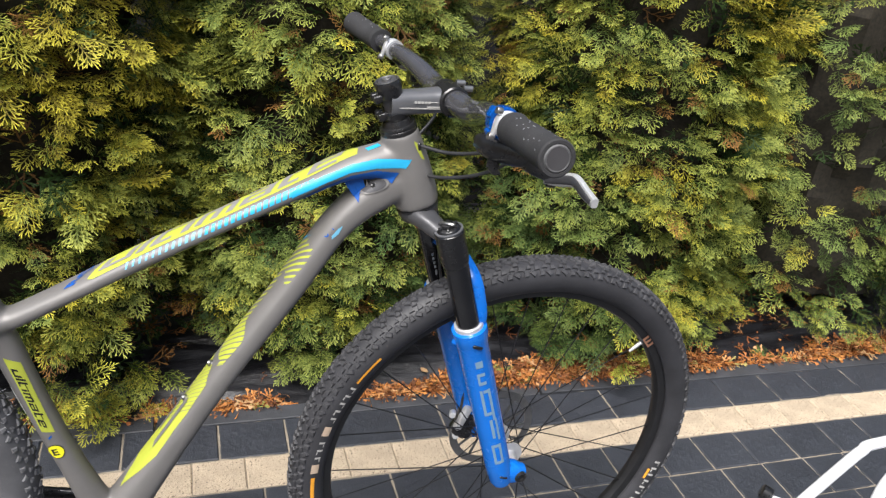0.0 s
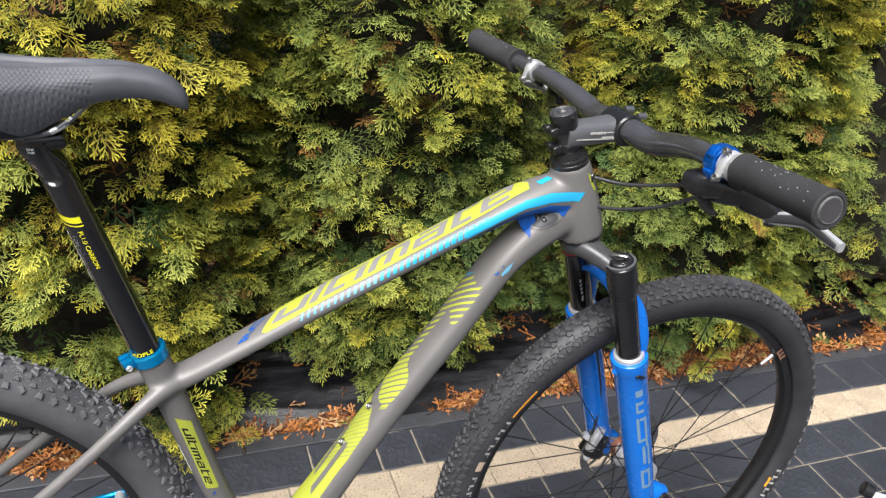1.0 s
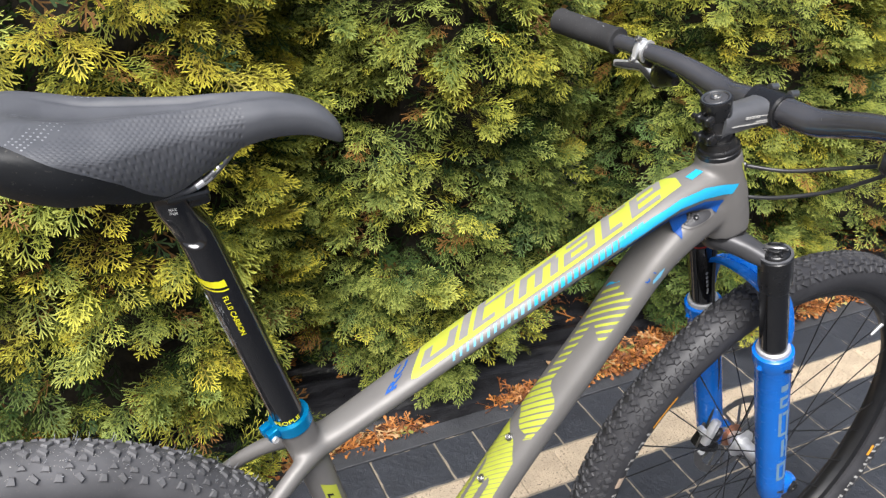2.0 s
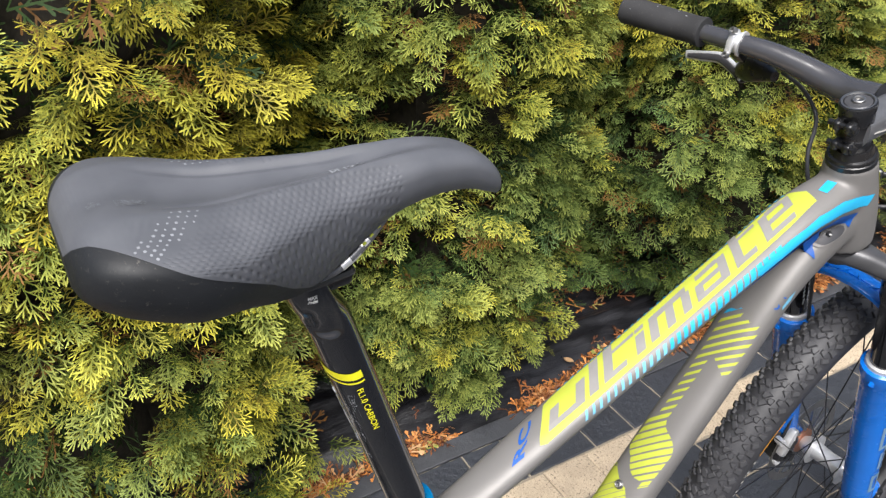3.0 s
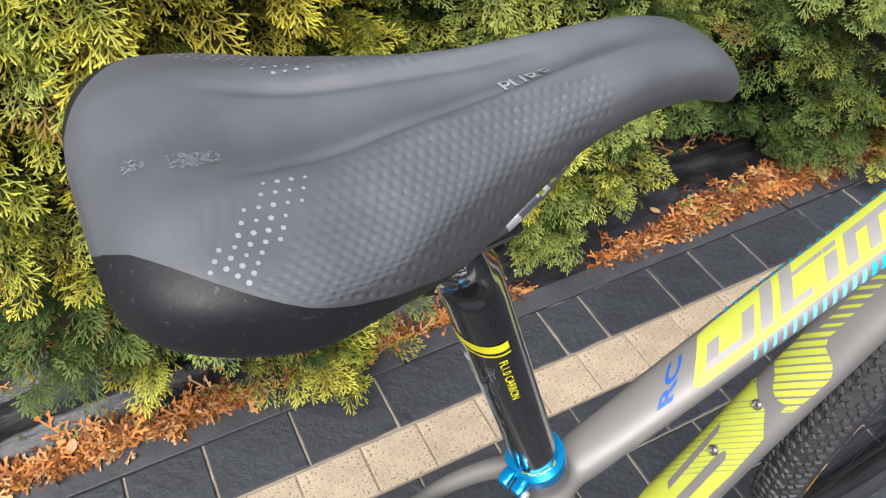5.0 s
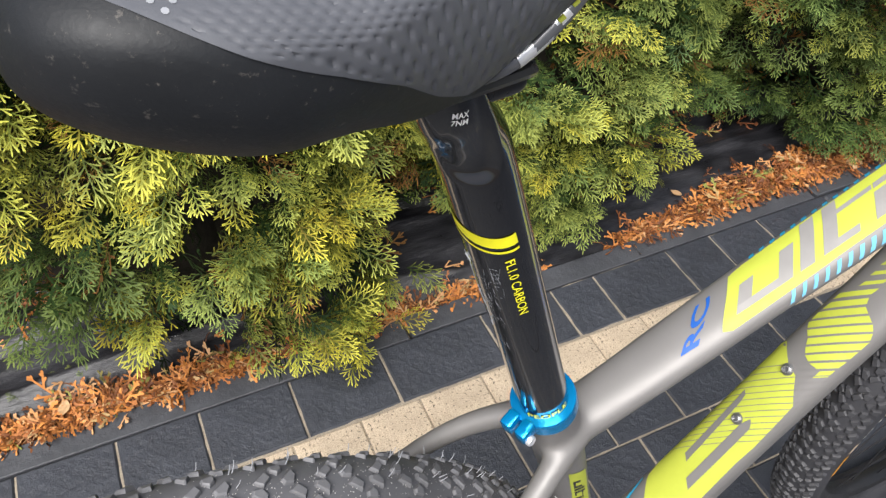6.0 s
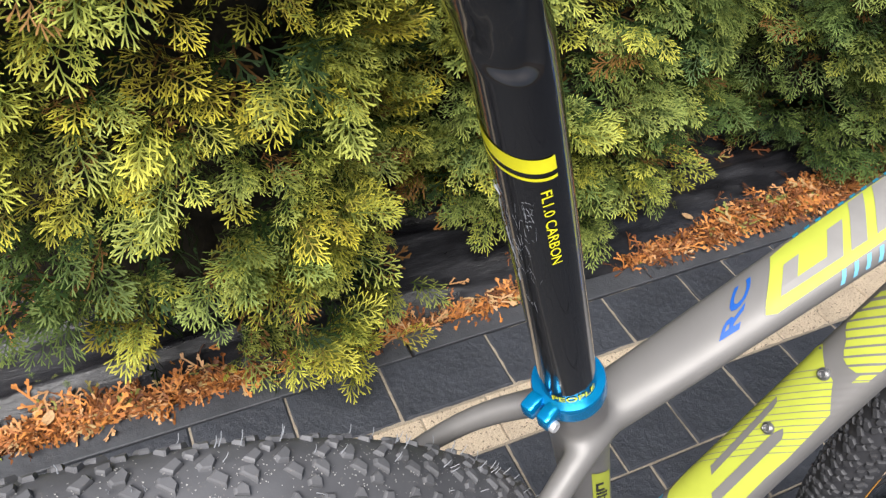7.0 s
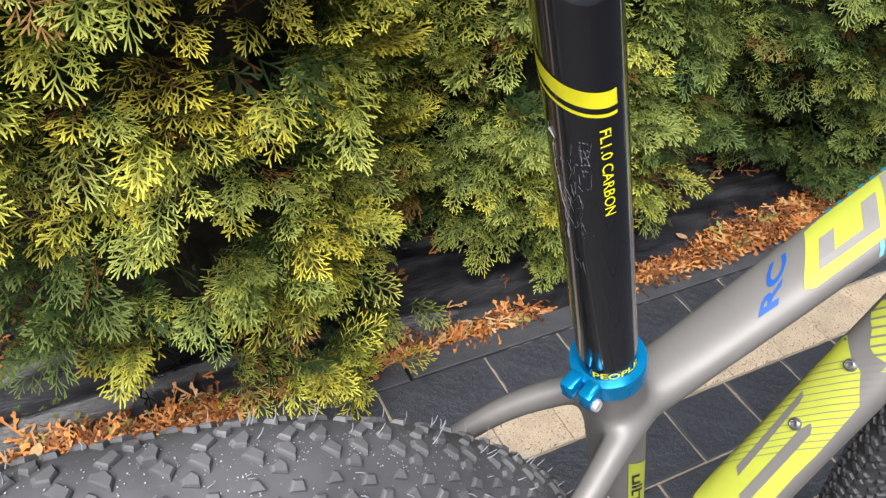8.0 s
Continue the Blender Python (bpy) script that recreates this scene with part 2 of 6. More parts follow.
def lathe(a, b, profile, segs=28, bm=None):
    """Turned shape on the axis from a to b; profile rows are (distance along in metres, radius)."""
    bm = bm or bmesh.new()
    a, b = Vector(a), Vector(b)
    d, s, u = basis(b - a)
    rings = []
    for t, r in profile:
        c = a + d * t
        rings.append([bm.verts.new(c + (s * math.cos(2 * math.pi * j / segs) + u * math.sin(2 * math.pi * j / segs)) * max(r, 1e-5)) for j in range(segs)])
    for p, q in zip(rings, rings[1:]):
        for j in range(segs):
            bm.faces.new((p[j], p[(j + 1) % segs], q[(j + 1) % segs], q[j]))
    bm.faces.new(list(reversed(rings[0])))
    bm.faces.new(rings[-1])
    bmesh.ops.recalc_face_normals(bm, faces=bm.faces[:])
    return bm


def ring_of(center, axis, profile, segs=96):
    """Closed ring of revolution: profile rows are (radius, offset along the axis), closed."""
    bm = bmesh.new()
    d, s, u = basis(axis)
    c = Vector(center)
    n = len(profile)
    vs = []
    for j in range(segs):
        a = 2 * math.pi * j / segs
        w = s * math.cos(a) + u * math.sin(a)
        vs.append([bm.verts.new(c + w * r + d * o) for r, o in profile])
    for j in range(segs):
        for i in range(n):
            bm.faces.new((vs[j][i], vs[(j + 1) % segs][i], vs[(j + 1) % segs][(i + 1) % n], vs[j][(i + 1) % n]))
    bmesh.ops.recalc_face_normals(bm, faces=bm.faces[:])
    return bm


def box(size, m=None, bevel=0.0, segs=1, bm=None):
    """A bevelled box centred on the pose m."""
    new_bm = bmesh.new()
    bmesh.ops.create_cube(new_bm, size=1)
    bmesh.ops.scale(new_bm, vec=size, verts=new_bm.verts[:])
    if bevel:
        bmesh.ops.bevel(new_bm, geom=new_bm.edges[:], offset=bevel, segments=segs, affect="EDGES", profile=0.5)
    if m is not None:
        new_bm.transform(m)
    if bm is None:
        return new_bm
    add(bm, new_bm)
    return bm


def add(bm, other):
    """Moves the faces of other into bm."""
    me = bpy.data.meshes.new("tmp")
    other.to_mesh(me)
    other.free()
    bm.from_mesh(me)
    bpy.data.meshes.remove(me)
    return bm


def between(a, b, up=(0, 0, 1)):
    """Pose at a with x towards b."""
    d, s, u = basis(Vector(b) - Vector(a), up)
    return Matrix(((d.x, -s.x, u.x, a[0]), (d.y, -s.y, u.y, a[1]), (d.z, -s.z, u.z, a[2]), (0, 0, 0, 1)))


def np_mesh(name, verts, faces, attrs=None):
    """A mesh from arrays; all faces have the same number of corners."""
    me = bpy.data.meshes.new(name)
    nv, nf, k = len(verts), len(faces), faces.shape[1]
    me.vertices.add(nv)
    me.vertices.foreach_set("co", verts.astype(np.float32).ravel())
    me.loops.add(nf * k)
    me.loops.foreach_set("vertex_index", faces.astype(np.int32).ravel())
    me.polygons.add(nf)
    me.polygons.foreach_set("loop_start", np.arange(0, nf * k, k, dtype=np.int32))
    for key, val in (attrs or {}).items():
        me.attributes.new(key, "FLOAT", "POINT").data.foreach_set("value", val.astype(np.float32))
    me.update(calc_edges=True)
    return me


# ---- ground, pavement, edging ----
rng = random.Random(7)
NR = np.random.RandomState(11)
EDGE0, EDGE1 = 0.581, 0.632
ROW_A = (0.456, 0.579)
STRIP = (0.357, 0.453)
ROW_H = 0.122

gbm = bmesh.new()
bmesh.ops.create_grid(gbm, x_segments=40, y_segments=40, size=150)
ground = part("ground", gbm, M_SOIL, None, "dark bare soil reaching to the horizon")
ground.location.z = -0.07
tagged(ground, category="ground", kind="structure")


def block(name, x0, x1, y0, y1, mat, parent, tone=0.0, depth=0.06, bev=0.003):
    """One paving block with chamfered top edges, 3 mm short of its joints."""
    g, gy = (0.0009, 0.001) if mat is M_CREAM else (0.0021, 0.0011)
    cx, cy = (x0 + x1) / 2, (y0 + y1) / 2
    hx, hy = (x1 - x0) / 2 - g, (y1 - y0) / 2 - gy
    v = []
    for sx, sy in ((-1, -1), (1, -1), (1, 1), (-1, 1)):
        v.append((sx * hx, sy * hy, -depth))
    for sx, sy in ((-1, -1), (1, -1), (1, 1), (-1, 1)):
        v.append((sx * hx, sy * hy, -bev))
    for sx, sy in ((-1, -1), (1, -1), (1, 1), (-1, 1)):
        v.append((sx * (hx - bev), sy * (hy - bev), 0))
    f = [(8, 9, 10, 11)]
    for a in range(4):
        b = (a + 1) % 4
        f += [(a, b, b + 4, a + 4), (a + 4, b + 4, b + 8, a + 8)]
    me = bpy.data.meshes.new(name)
    me.from_pydata(v, [], f)
    ob = link_mesh(name, me, mat, parent)
    ob.matrix_basis = pose(cx, cy, rng.uniform(-0.0012, 0.0012), rng.uniform(-0.35, 0.35), rng.uniform(-0.35, 0.35), rng.uniform(-0.25, 0.25))
    return ob


def joints(start, end, known, sizes):
    """Joint places along a row: the known ones, carried on to both sides."""
    xs = list(known)
    while xs[0] > start:
        xs.insert(0, xs[0] - rng.choice(sizes))
    while xs[-1] < end:
        xs.append(xs[-1] + rng.choice(sizes))
    return xs


def build_pavement():
    sheet = bmesh.new()
    bmesh.ops.create_grid(sheet, x_segments=160, y_segments=80, size=1)
    sheet.transform(Matrix.Translation((0.4, -1.125, 0)) @ Matrix.Diagonal((2.98, 1.70, 1, 1)))
    for v in sheet.verts:
        v.co.z = -0.0065 + 0.0035 * noise.noise(v.co * 9)
    pav = part("pavement", sheet, M_SAND, None, "dark grey concrete block paving with sandy joints and a cream band")
    tagged(pav, category="paving", kind="structure")
    # sand that fills the joints unevenly where the paving is seen close
    nx, ny = 400, 130
    X, Y = np.meshgrid(np.linspace(-1.1, 1.9, nx), np.linspace(-0.45, 0.578, ny))
    Z = np.array([-0.0040 + 0.0026 * noise.noise(Vector((x * 42, y * 42, 0.0))) + 0.0013 * noise.noise(Vector((x * 11, y * 11, 3.0))) for x, y in zip(X.ravel(), Y.ravel())])
    i, j = np.meshgrid(np.arange(nx - 1), np.arange(ny - 1))
    q = (j * nx + i).ravel()
    fill = link_mesh("joint_sand", np_mesh("joint_sand", np.stack([X.ravel(), Y.ravel(), Z], 1), np.stack([q, q + 1, q + nx + 1, q + nx], 1)), M_SAND, pav)
    fill["kind"] = "stuff"
    row_a = [-1.02, -0.866, -0.729, -0.57, -0.40, -0.19, -0.033, 0.067, 0.247, 0.362, 0.492, 0.688, 0.843, 1.0, 1.219, 1.388, 1.531, 1.697]
    row_b = [-0.26, -0.10, 0.040, 0.184, 0.319, 0.451, 0.595, 0.736, 0.868, 1.0, 1.134, 1.266, 1.41, 1.54]
    xs = joints(-2.6, 3.4, row_a, (0.12, 0.15, 0.18))
    for a, b in zip(xs, xs[1:]):
        block("slab", a, b, *ROW_A, M_SLAB, pav)
    xs = joints(-2.6, 3.4, [-0.73, -0.60, -0.48, -0.37, -0.25], (0.115, 0.125, 0.14))
    for a, b in zip(xs, xs[1:]):
        block("cream_block", a, b, *STRIP, M_CREAM, pav)
    rest = bmesh.new()
    for i in range(26):
        y1 = 0.354 - i * ROW_H
        if i == 0:
            known = row_b
        elif i == 1:
            known = [0.60, 0.735, 0.860, 1.014, 1.14, 1.27, 1.40]
        else:
            known = [rng.uniform(-0.2, 0.2)]
        xs = joints(-2.6, 3.4, known, (0.12, 0.15, 0.18))
        for a, b in zip(xs, xs[1:]):
            if i < 6 and a > -1.1 and b < 1.9:
                block("slab", a, b, y1 - ROW_H + 0.001, y1, M_SLAB, pav)
            else:
                box((b - a - 0.005, ROW_H - 0.005, 0.06), Matrix.Translation(((a + b) / 2, y1 - ROW_H / 2, -0.03 + rng.uniform(-0.001, 0.001))), 0, 1, rest)
    far = part("far_slabs", rest, M_SLAB, pav, smooth=False)
    tagged(far, kind="stuff")


def build_edging():
    base = bmesh.new()
    box((6.0, EDGE1 - EDGE0 - 0.004, 0.06), Matrix.Translation((0.4, (EDGE0 + EDGE1) / 2, -0.055)), 0, 1, base)
    edge = part("edging", base, M_SAND, None, "dark concrete edging strip between paving and hedge bed", smooth=False)
    tagged(edge, category="edging", kind="structure")
    x = -2.6 + 0.27
    while x < 3.4:
        block("edging_stone", x, x + 0.997, EDGE0 - 0.001, EDGE1, M_KERB, edge, 0, 0.03, 0.0018)
        x += 1.0


# ---- hedge bed: black sheet and litter ----
def sheet_height(x, y):
    skew = y * 8.0 + 1.1 * noise.noise(Vector((x * 1.1, y * 2.0, 7.0)))
    w = noise.noise(Vector((x * 1.1, skew, 0.3))) * 0.022 + noise.noise(Vector((x * 2.6 + 3, skew * 2.6, 1.7))) * 0.009
    r = 1 - abs(noise.noise(Vector((x * 0.8 + 5, skew * 1.5 + x * 0.7, 4.0))))
    w += 0.020 * r ** 5
    lip = min(1.0, max(0.0, (y - EDGE1) / 0.05))
    return -0.014 + lip * (0.010 + w + 0.03 * min(1.0, (y - EDGE1) / 0.3))


def build_sheet():
    nx, ny = 420, 110
    X = np.linspace(-2.6, 3.4, nx)
    Y = EDGE1 + 0.001 + (np.linspace(0, 1, ny) ** 1.4) * 1.15
    V = np.array([(x, y, sheet_height(x, y)) for y in Y for x in X])
    i, j = np.meshgrid(np.arange(nx - 1), np.arange(ny - 1))
    a = (j * nx + i).ravel()
    me = np_mesh("weed_sheet", V, np.stack([a, a + 1, a + nx + 1, a + nx], 1))
    me.shade_smooth()
    ob = link_mesh("weed_sheet", me, M_SHEET, None, "creased black plastic weed sheet under the hedge, with dust and sheen in its colour")
    tagged(ob, category="weed sheet", kind="structure")


def spray(seed, length=0.07, laterals=8, fingers=4, width=0.0021):
    """A flat fan of scale-leaf twigs in the xy plane, growing along x: vertices, triangles, and age towards the tips."""
    r = random.Random(seed)
    V, F, A = [], [], []

    def strip(p, q, w0, w1, a0, a1):
        dx, dy = q[0] - p[0], q[1] - p[1]
        ln = math.hypot(dx, dy) + 1e-9
        nx, ny = -dy / ln, dx / ln
        k = len(V)
        for c, w in ((p, w0), (q, w1)):
            for side in (1, -1):
                V.append((c[0] + nx * w * 0.5 * side, c[1] + ny * w * 0.5 * side, c[2]))
        F.extend([(k, k + 1, k + 3), (k, k + 3, k + 2)])
        A.extend([a0, a0, a1, a1])

    def finger(p, ang, ln, w, a0, a1):
        """A blunt scale-covered tip, widest near its end."""
        c, s = math.cos(ang), math.sin(ang)
        z = r.uniform(-0.0035, 0.0035)
        k = len(V)
        for along, half in ((0.0, 0.36), (0.80, 0.50)):
            for side in (1, -1):
                V.append((p[0] + c * ln * along - s * w * half * side, p[1] + s * ln * along + c * w * half * side, p[2] + z * along))
        V.append((p[0] + c * ln, p[1] + s * ln, p[2] + z))
        F.extend([(k, k + 1, k + 3), (k, k + 3, k + 2), (k + 2, k + 3, k + 4)])
        A.extend([a0, a0, a1, a1, a1])

    bend = r.uniform(-0.35, 0.35)
    axis, p, ang = [], (0.0, 0.0, 0.0), 0.0
    for i in range(laterals + 1):
        axis.append((p, ang))
        p = (p[0] + math.cos(ang) * length * 0.8 / laterals, p[1] + math.sin(ang) * length * 0.8 / laterals, 0.0)
        ang += bend / laterals
    for i in range(0, laterals, 2):
        j = min(laterals, i + 2)
        strip(axis[i][0], axis[j][0], width * 0.9, width * 0.7, 0.45 * i / laterals, 0.45 * j / laterals)
    side = r.choice((1, -1))
    for i in range(laterals):
        f = i / laterals
        (p, ang), side = axis[i], -side
        la = ang + side * radians(r.uniform(38, 54) - 10 * f)
        ll = length * (0.50 * (1 - f) ** 0.8 + 0.16) * r.uniform(0.8, 1.15) * (0.75 if i == 0 else 1.0)
        n = max(2, round(fingers * (1.05 - 0.5 * f)))
        c, s = math.cos(la), math.sin(la)
        sag = r.uniform(-0.004, 0.004)
        end = (p[0] + c * ll * 0.78, p[1] + s * ll * 0.78, sag)
        strip(p, end, width * 0.8, width * 0.7, 0.12 + 0.33 * f, 0.42 + 0.33 * f)
        s2 = -side
        for q in range(n):
            g = (q + 0.8) / n
            s2 = -s2
            at = (p[0] + c * ll * 0.78 * g, p[1] + s * ll * 0.78 * g, sag * g)
            finger(at, la + s2 * radians(r.uniform(24, 38)), r.uniform(0.0090, 0.0150) * length / 0.07 * (1.15 - 0.35 * g), width, 0.35 + 0.2 * f + 0.2 * g, 0.70 + 0.15 * f + 0.15 * g)
        finger(end, la, ll * 0.24 + 0.002, width, 0.5 + 0.2 * f, 0.9 + 0.1 * f)
    p, ang = axis[-1]
    for turn in (-0.55, 0.0, 0.5):
        finger(p, ang + turn, length * (0.2 - 0.06 * abs(turn)), width, 0.6, 1.0)
    V = np.array(V)
    # the fan arches over and cups a little
    V[:, 2] -= r.uniform(3.0, 6.5) * V[:, 0] ** 2 + r.uniform(1.0, 4.5) * V[:, 1] ** 2
    return V, np.array(F), np.array(A)


# full fans, short twigs for the litter, coarse fans for shaded and far places
SPRAYS = [spray(40 + i, 0.058 + 0.007 * (i % 4), 8 + i % 3, 4, 0.0019) for i in range(8)] + [spray(70 + i, 0.030 + 0.006 * (i % 3), 2, 2, 0.0034) for i in range(6)] + [spray(90 + i, 0.075, 5, 2, 0.0036) for i in range(4)]


def scatter(name, items, mat, parent, label=""):
    """One mesh out of many sprays; items are (template, 3x3 axes, place, scale, tint, factor of age and painted shade).
    """
    VV, FF, AA, TT = [], [], [], []
    off = 0
    for k, R, p, sc, tint, age_shade_f in items:
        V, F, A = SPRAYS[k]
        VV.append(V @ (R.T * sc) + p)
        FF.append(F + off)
        AA.append(A * age_shade_f)
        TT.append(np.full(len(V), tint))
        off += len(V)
    me = np_mesh(name, np.concatenate(VV), np.concatenate(FF), {"age_shade": np.concatenate(AA), "tint": np.concatenate(TT)})
    return link_mesh(name, me, mat, parent, label)


def axes_of(d, n):
    """Rotation whose x is d and whose z is close to n."""
    d = d / np.linalg.norm(d)
    n = n - d * (n @ d)
    n = n / (np.linalg.norm(n) + 1e-9)
    return np.stack([d, np.cross(n, d), n], 1)


def heap(x):
    """How much litter lies along the edging at x."""
    return max(0.0, 0.52 + 1.25 * noise.noise(Vector((x * 2.3, 0.7, 2.0))) + 0.5 * noise.noise(Vector((x * 7.0, 4.0, 1.0))))


def build_litter():
    items = []
    for _ in range(17000):
        x = NR.uniform(-2.0, 2.6)
        h = heap(x)
        if NR.rand() < 0.70:
            if NR.rand() > h:
                continue
            y = EDGE1 + 0.002 + abs(NR.normal(0, 0.016)) * (0.5 + 1.2 * h)
            z = sheet_height(x, y) + 0.003 + NR.rand() * 0.028 * h * max(0.0, 1 - (y - EDGE1) / 0.08)
        else:
            y = NR.uniform(0.68, 1.5)
            if noise.noise(Vector((x * 3, y * 3, 8.0))) < -0.05 - 0.3 * (y > 0.85) or y < 0.78 and NR.rand() < 0.8:
                continue
            z = sheet_height(x, y) + 0.004
        a = NR.uniform(0, 2 * math.pi)
        d = np.array((math.cos(a), math.sin(a), NR.normal(0.1, 0.35)))
        n = np.array((NR.normal(0, 0.8), NR.normal(0, 0.8), 1.0))
        items.append((8 + NR.randint(6), axes_of(d, n), np.array((x, y, z)), NR.uniform(0.7, 1.4), NR.rand(), 1.0))
    ob = scatter("dry_litter", items, M_LITTER, None, "heaps of dry orange-brown thuja twigs along the edging")
    tagged(ob, category="litter", kind="stuff")


def build_weeds():
    for x, y, n, sc in ((0.63, 0.668, 16, 0.5), (1.47, 0.665, 9, 0.5), (-0.95, 0.74, 6, 0.4)):
        items = []
        for k in range(n):
            a = NR.uniform(0, 2 * math.pi)
            d = np.array((math.cos(a), math.sin(a), NR.uniform(0.3, 1.4)))
            items.append((NR.randint(8), axes_of(d, np.array((0, -0.6, 1.0))), np.array((x + NR.normal(0, 0.03), y + NR.normal(0, 0.008), 0.012)), sc * NR.uniform(0.5, 0.9), NR.uniform(0.1, 0.5), 0.8))
        ob = scatter("weed", items, M_LEAF, None, "small green weed growing at the edging")
        tagged(ob, category="weed", group="weeds", kind="stuff")


# ---- thuja hedge ----
TREES = [(-2.15, 1.0, 0.42), (-1.42, 1.02, 0.40), (-0.65, 0.955, 0.432), (0.08, 1.03, 0.39), (0.96, 1.00, 0.455), (1.78, 1.02, 0.46), (2.60, 1.05, 0.42)]
TREE_H = 1.75
# how yellow each plant is, and how low its foliage hangs along x
WARMTH = (0.7, 0.7, 0.77, 0.52, 0.58, 0.42, 0.3)
HEM_X = (-2.6, -1.0, -0.88, -0.83, -0.79, -0.755, -0.73, -0.63, -0.60, -0.40, -0.33, -0.26, -0.10, 0.10, 0.22, 0.34, 0.55, 0.80, 1.15, 1.30, 1.50, 1.70, 3.2)
HEM_Z = (0.36, 0.33, 0.29, 0.17, 0.01, 0.06, 0.24, 0.24, 0.0, -0.03, 0.03, 0.15, 0.08, 0.05, 0.12, 0.17, 0.10, 0.04, 0.04, 0.09, 0.14, 0.05, 0.08)


def crown_radius(a, z, seed, r0):
    """Reach of a crown at the angle a and height z."""
    f = z / TREE_H
    taper = min(1.0, (0.86 + 1.6 * f)) * (1.02 - 0.30 * max(0, f - 0.35) - 0.9 * max(0, f - 0.85))
    lump = noise.noise(Vector((math.cos(a) * 1.6 + seed, math.sin(a) * 1.6, z * 3.2))) * 0.09
    lump += noise.noise(Vector((math.cos(a) * 3.6 + seed, math.sin(a) * 3.6, z * 7.0))) * 0.15
    dome = math.sqrt(max(0.02, 1 - (max(0.0, f - 0.72) / 0.28) ** 2))
    return r0 * taper * dome * (1 + 1.5 * lump)


def unit(v):
    return v / (np.linalg.norm(v) + 1e-9)


def build_tree(i, cx, cy, r0):
    seed = 3.7 * i
    R = np.random.RandomState(100 + i)
    near = -1.0 < cx < 1.3
    tree = empty("thuja", (cx, cy, 0), label="dense thuja hedge plant with yellow-green drooping sprays", category="hedge", group="hedge plants")
    trunk = tube([(0, 0, -0.06), (0.01, 0, 0.5), (-0.01, 0.01, 1.1), (0, 0, TREE_H - 0.1)], 0.028, 10, 12, 0.006)
    part("trunk", trunk, M_BARK, tree)
    items = []
    bunches = 640 if near else 420 if 1 < cx < 2.2 else 170
    for c in range(bunches):
        z = 0.02 + 1.22 * (c + R.rand()) / bunches if c % 8 else R.uniform(1.2, TREE_H - 0.01)
        a = math.pi * (0.90 + 1.20 * ((c * 0.618034 + R.uniform(-0.04, 0.04)) % 1.0)) if c % 8 else R.uniform(0, 2 * math.pi)
        rr = crown_radius(a, z, seed, r0)
        depth = 1.0 - 0.17 * R.rand() ** 1.3
        out = np.array((math.cos(a), math.sin(a), 0.0))
        tip = out * rr * depth + np.array((0, 0, z))
        hem = float(np.interp(cx + tip[0], HEM_X, HEM_Z))
        # dark clefts between the boughs
        cleft = noise.noise(Vector((cx + tip[0] * 7.0, seed, z * 6.0)))
        if z < hem + 0.03 or cleft < -0.26 and R.rand() < 0.85:
            continue
        # shade between plants and low down, put in as a darker leaf colour
        shade_f = 1.0
        wide = noise.noise(Vector((cx + tip[0] * 2.6, 3.0, z * 3.0)))
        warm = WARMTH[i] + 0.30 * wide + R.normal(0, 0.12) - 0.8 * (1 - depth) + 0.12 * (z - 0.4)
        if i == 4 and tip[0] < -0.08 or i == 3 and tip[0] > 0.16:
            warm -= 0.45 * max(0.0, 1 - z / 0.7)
            shade_f = 1 - 0.45 * max(0.0, 1 - z / 0.85)
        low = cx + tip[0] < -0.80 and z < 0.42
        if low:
            shade_f = 0.6
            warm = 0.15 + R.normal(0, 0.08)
        lean = unit(out * R.uniform(0.7, 1.0) + np.array((R.normal(0, 0.42), R.normal(0, 0.25), R.uniform(-0.25, 0.55))))
        side = unit(np.cross(lean, (0, 0, 1.0)))
        up = np.cross(side, lean)
        if c % 24 == 0:
            b0 = np.array((0, 0, max(0.04, z - 0.12)))
            part("limb", tube([tuple(b0), tuple((b0 + tip) / 2 + np.array((0, 0, 0.02))), tuple(tip - lean * 0.06)], 0.007, 6, 6, 0.002), M_BARK, tree)
        # a bunch: fans of twigs that spread from one shoot in a loose flat cluster, their tips arching over
        for q in range(R.randint(5, 9) if near else 5):
            sp, el = R.normal(0, 0.62), R.normal(0.0, 0.30)
            d = unit(lean + side * sp + up * el)
            face = up * 1.0 + out * R.uniform(0.0, 0.8) + side * R.normal(0, 0.35) + R.normal(0, 0.18, 3)
            base = tip - lean * R.uniform(0.01, 0.085) + side * sp * 0.035 + up * (el * 0.05 + R.normal(0, 0.008))
            dead = R.rand() < 0.02
            # deeper fans get darker leaves, which paints the crown's inner shade
            items.append((R.randint(8), axes_of(d, face), base, R.uniform(0.78, 1.15), 1.0 if dead else min(0.88, max(0.0, warm + R.normal(0, 0.09))), R.uniform(0.76, 1.0) * shade_f * (1 - (0.9 if cx < 0 else 1.5) * (1 - depth))))
    # twigs further in, some dead; their shade is put into a dark leaf colour
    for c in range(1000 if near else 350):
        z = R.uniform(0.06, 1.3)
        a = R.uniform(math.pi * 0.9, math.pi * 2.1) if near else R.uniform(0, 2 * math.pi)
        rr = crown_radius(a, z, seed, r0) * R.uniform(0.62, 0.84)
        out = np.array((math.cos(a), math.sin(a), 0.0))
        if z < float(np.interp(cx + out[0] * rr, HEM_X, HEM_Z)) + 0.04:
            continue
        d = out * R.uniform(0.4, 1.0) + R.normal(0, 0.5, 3)
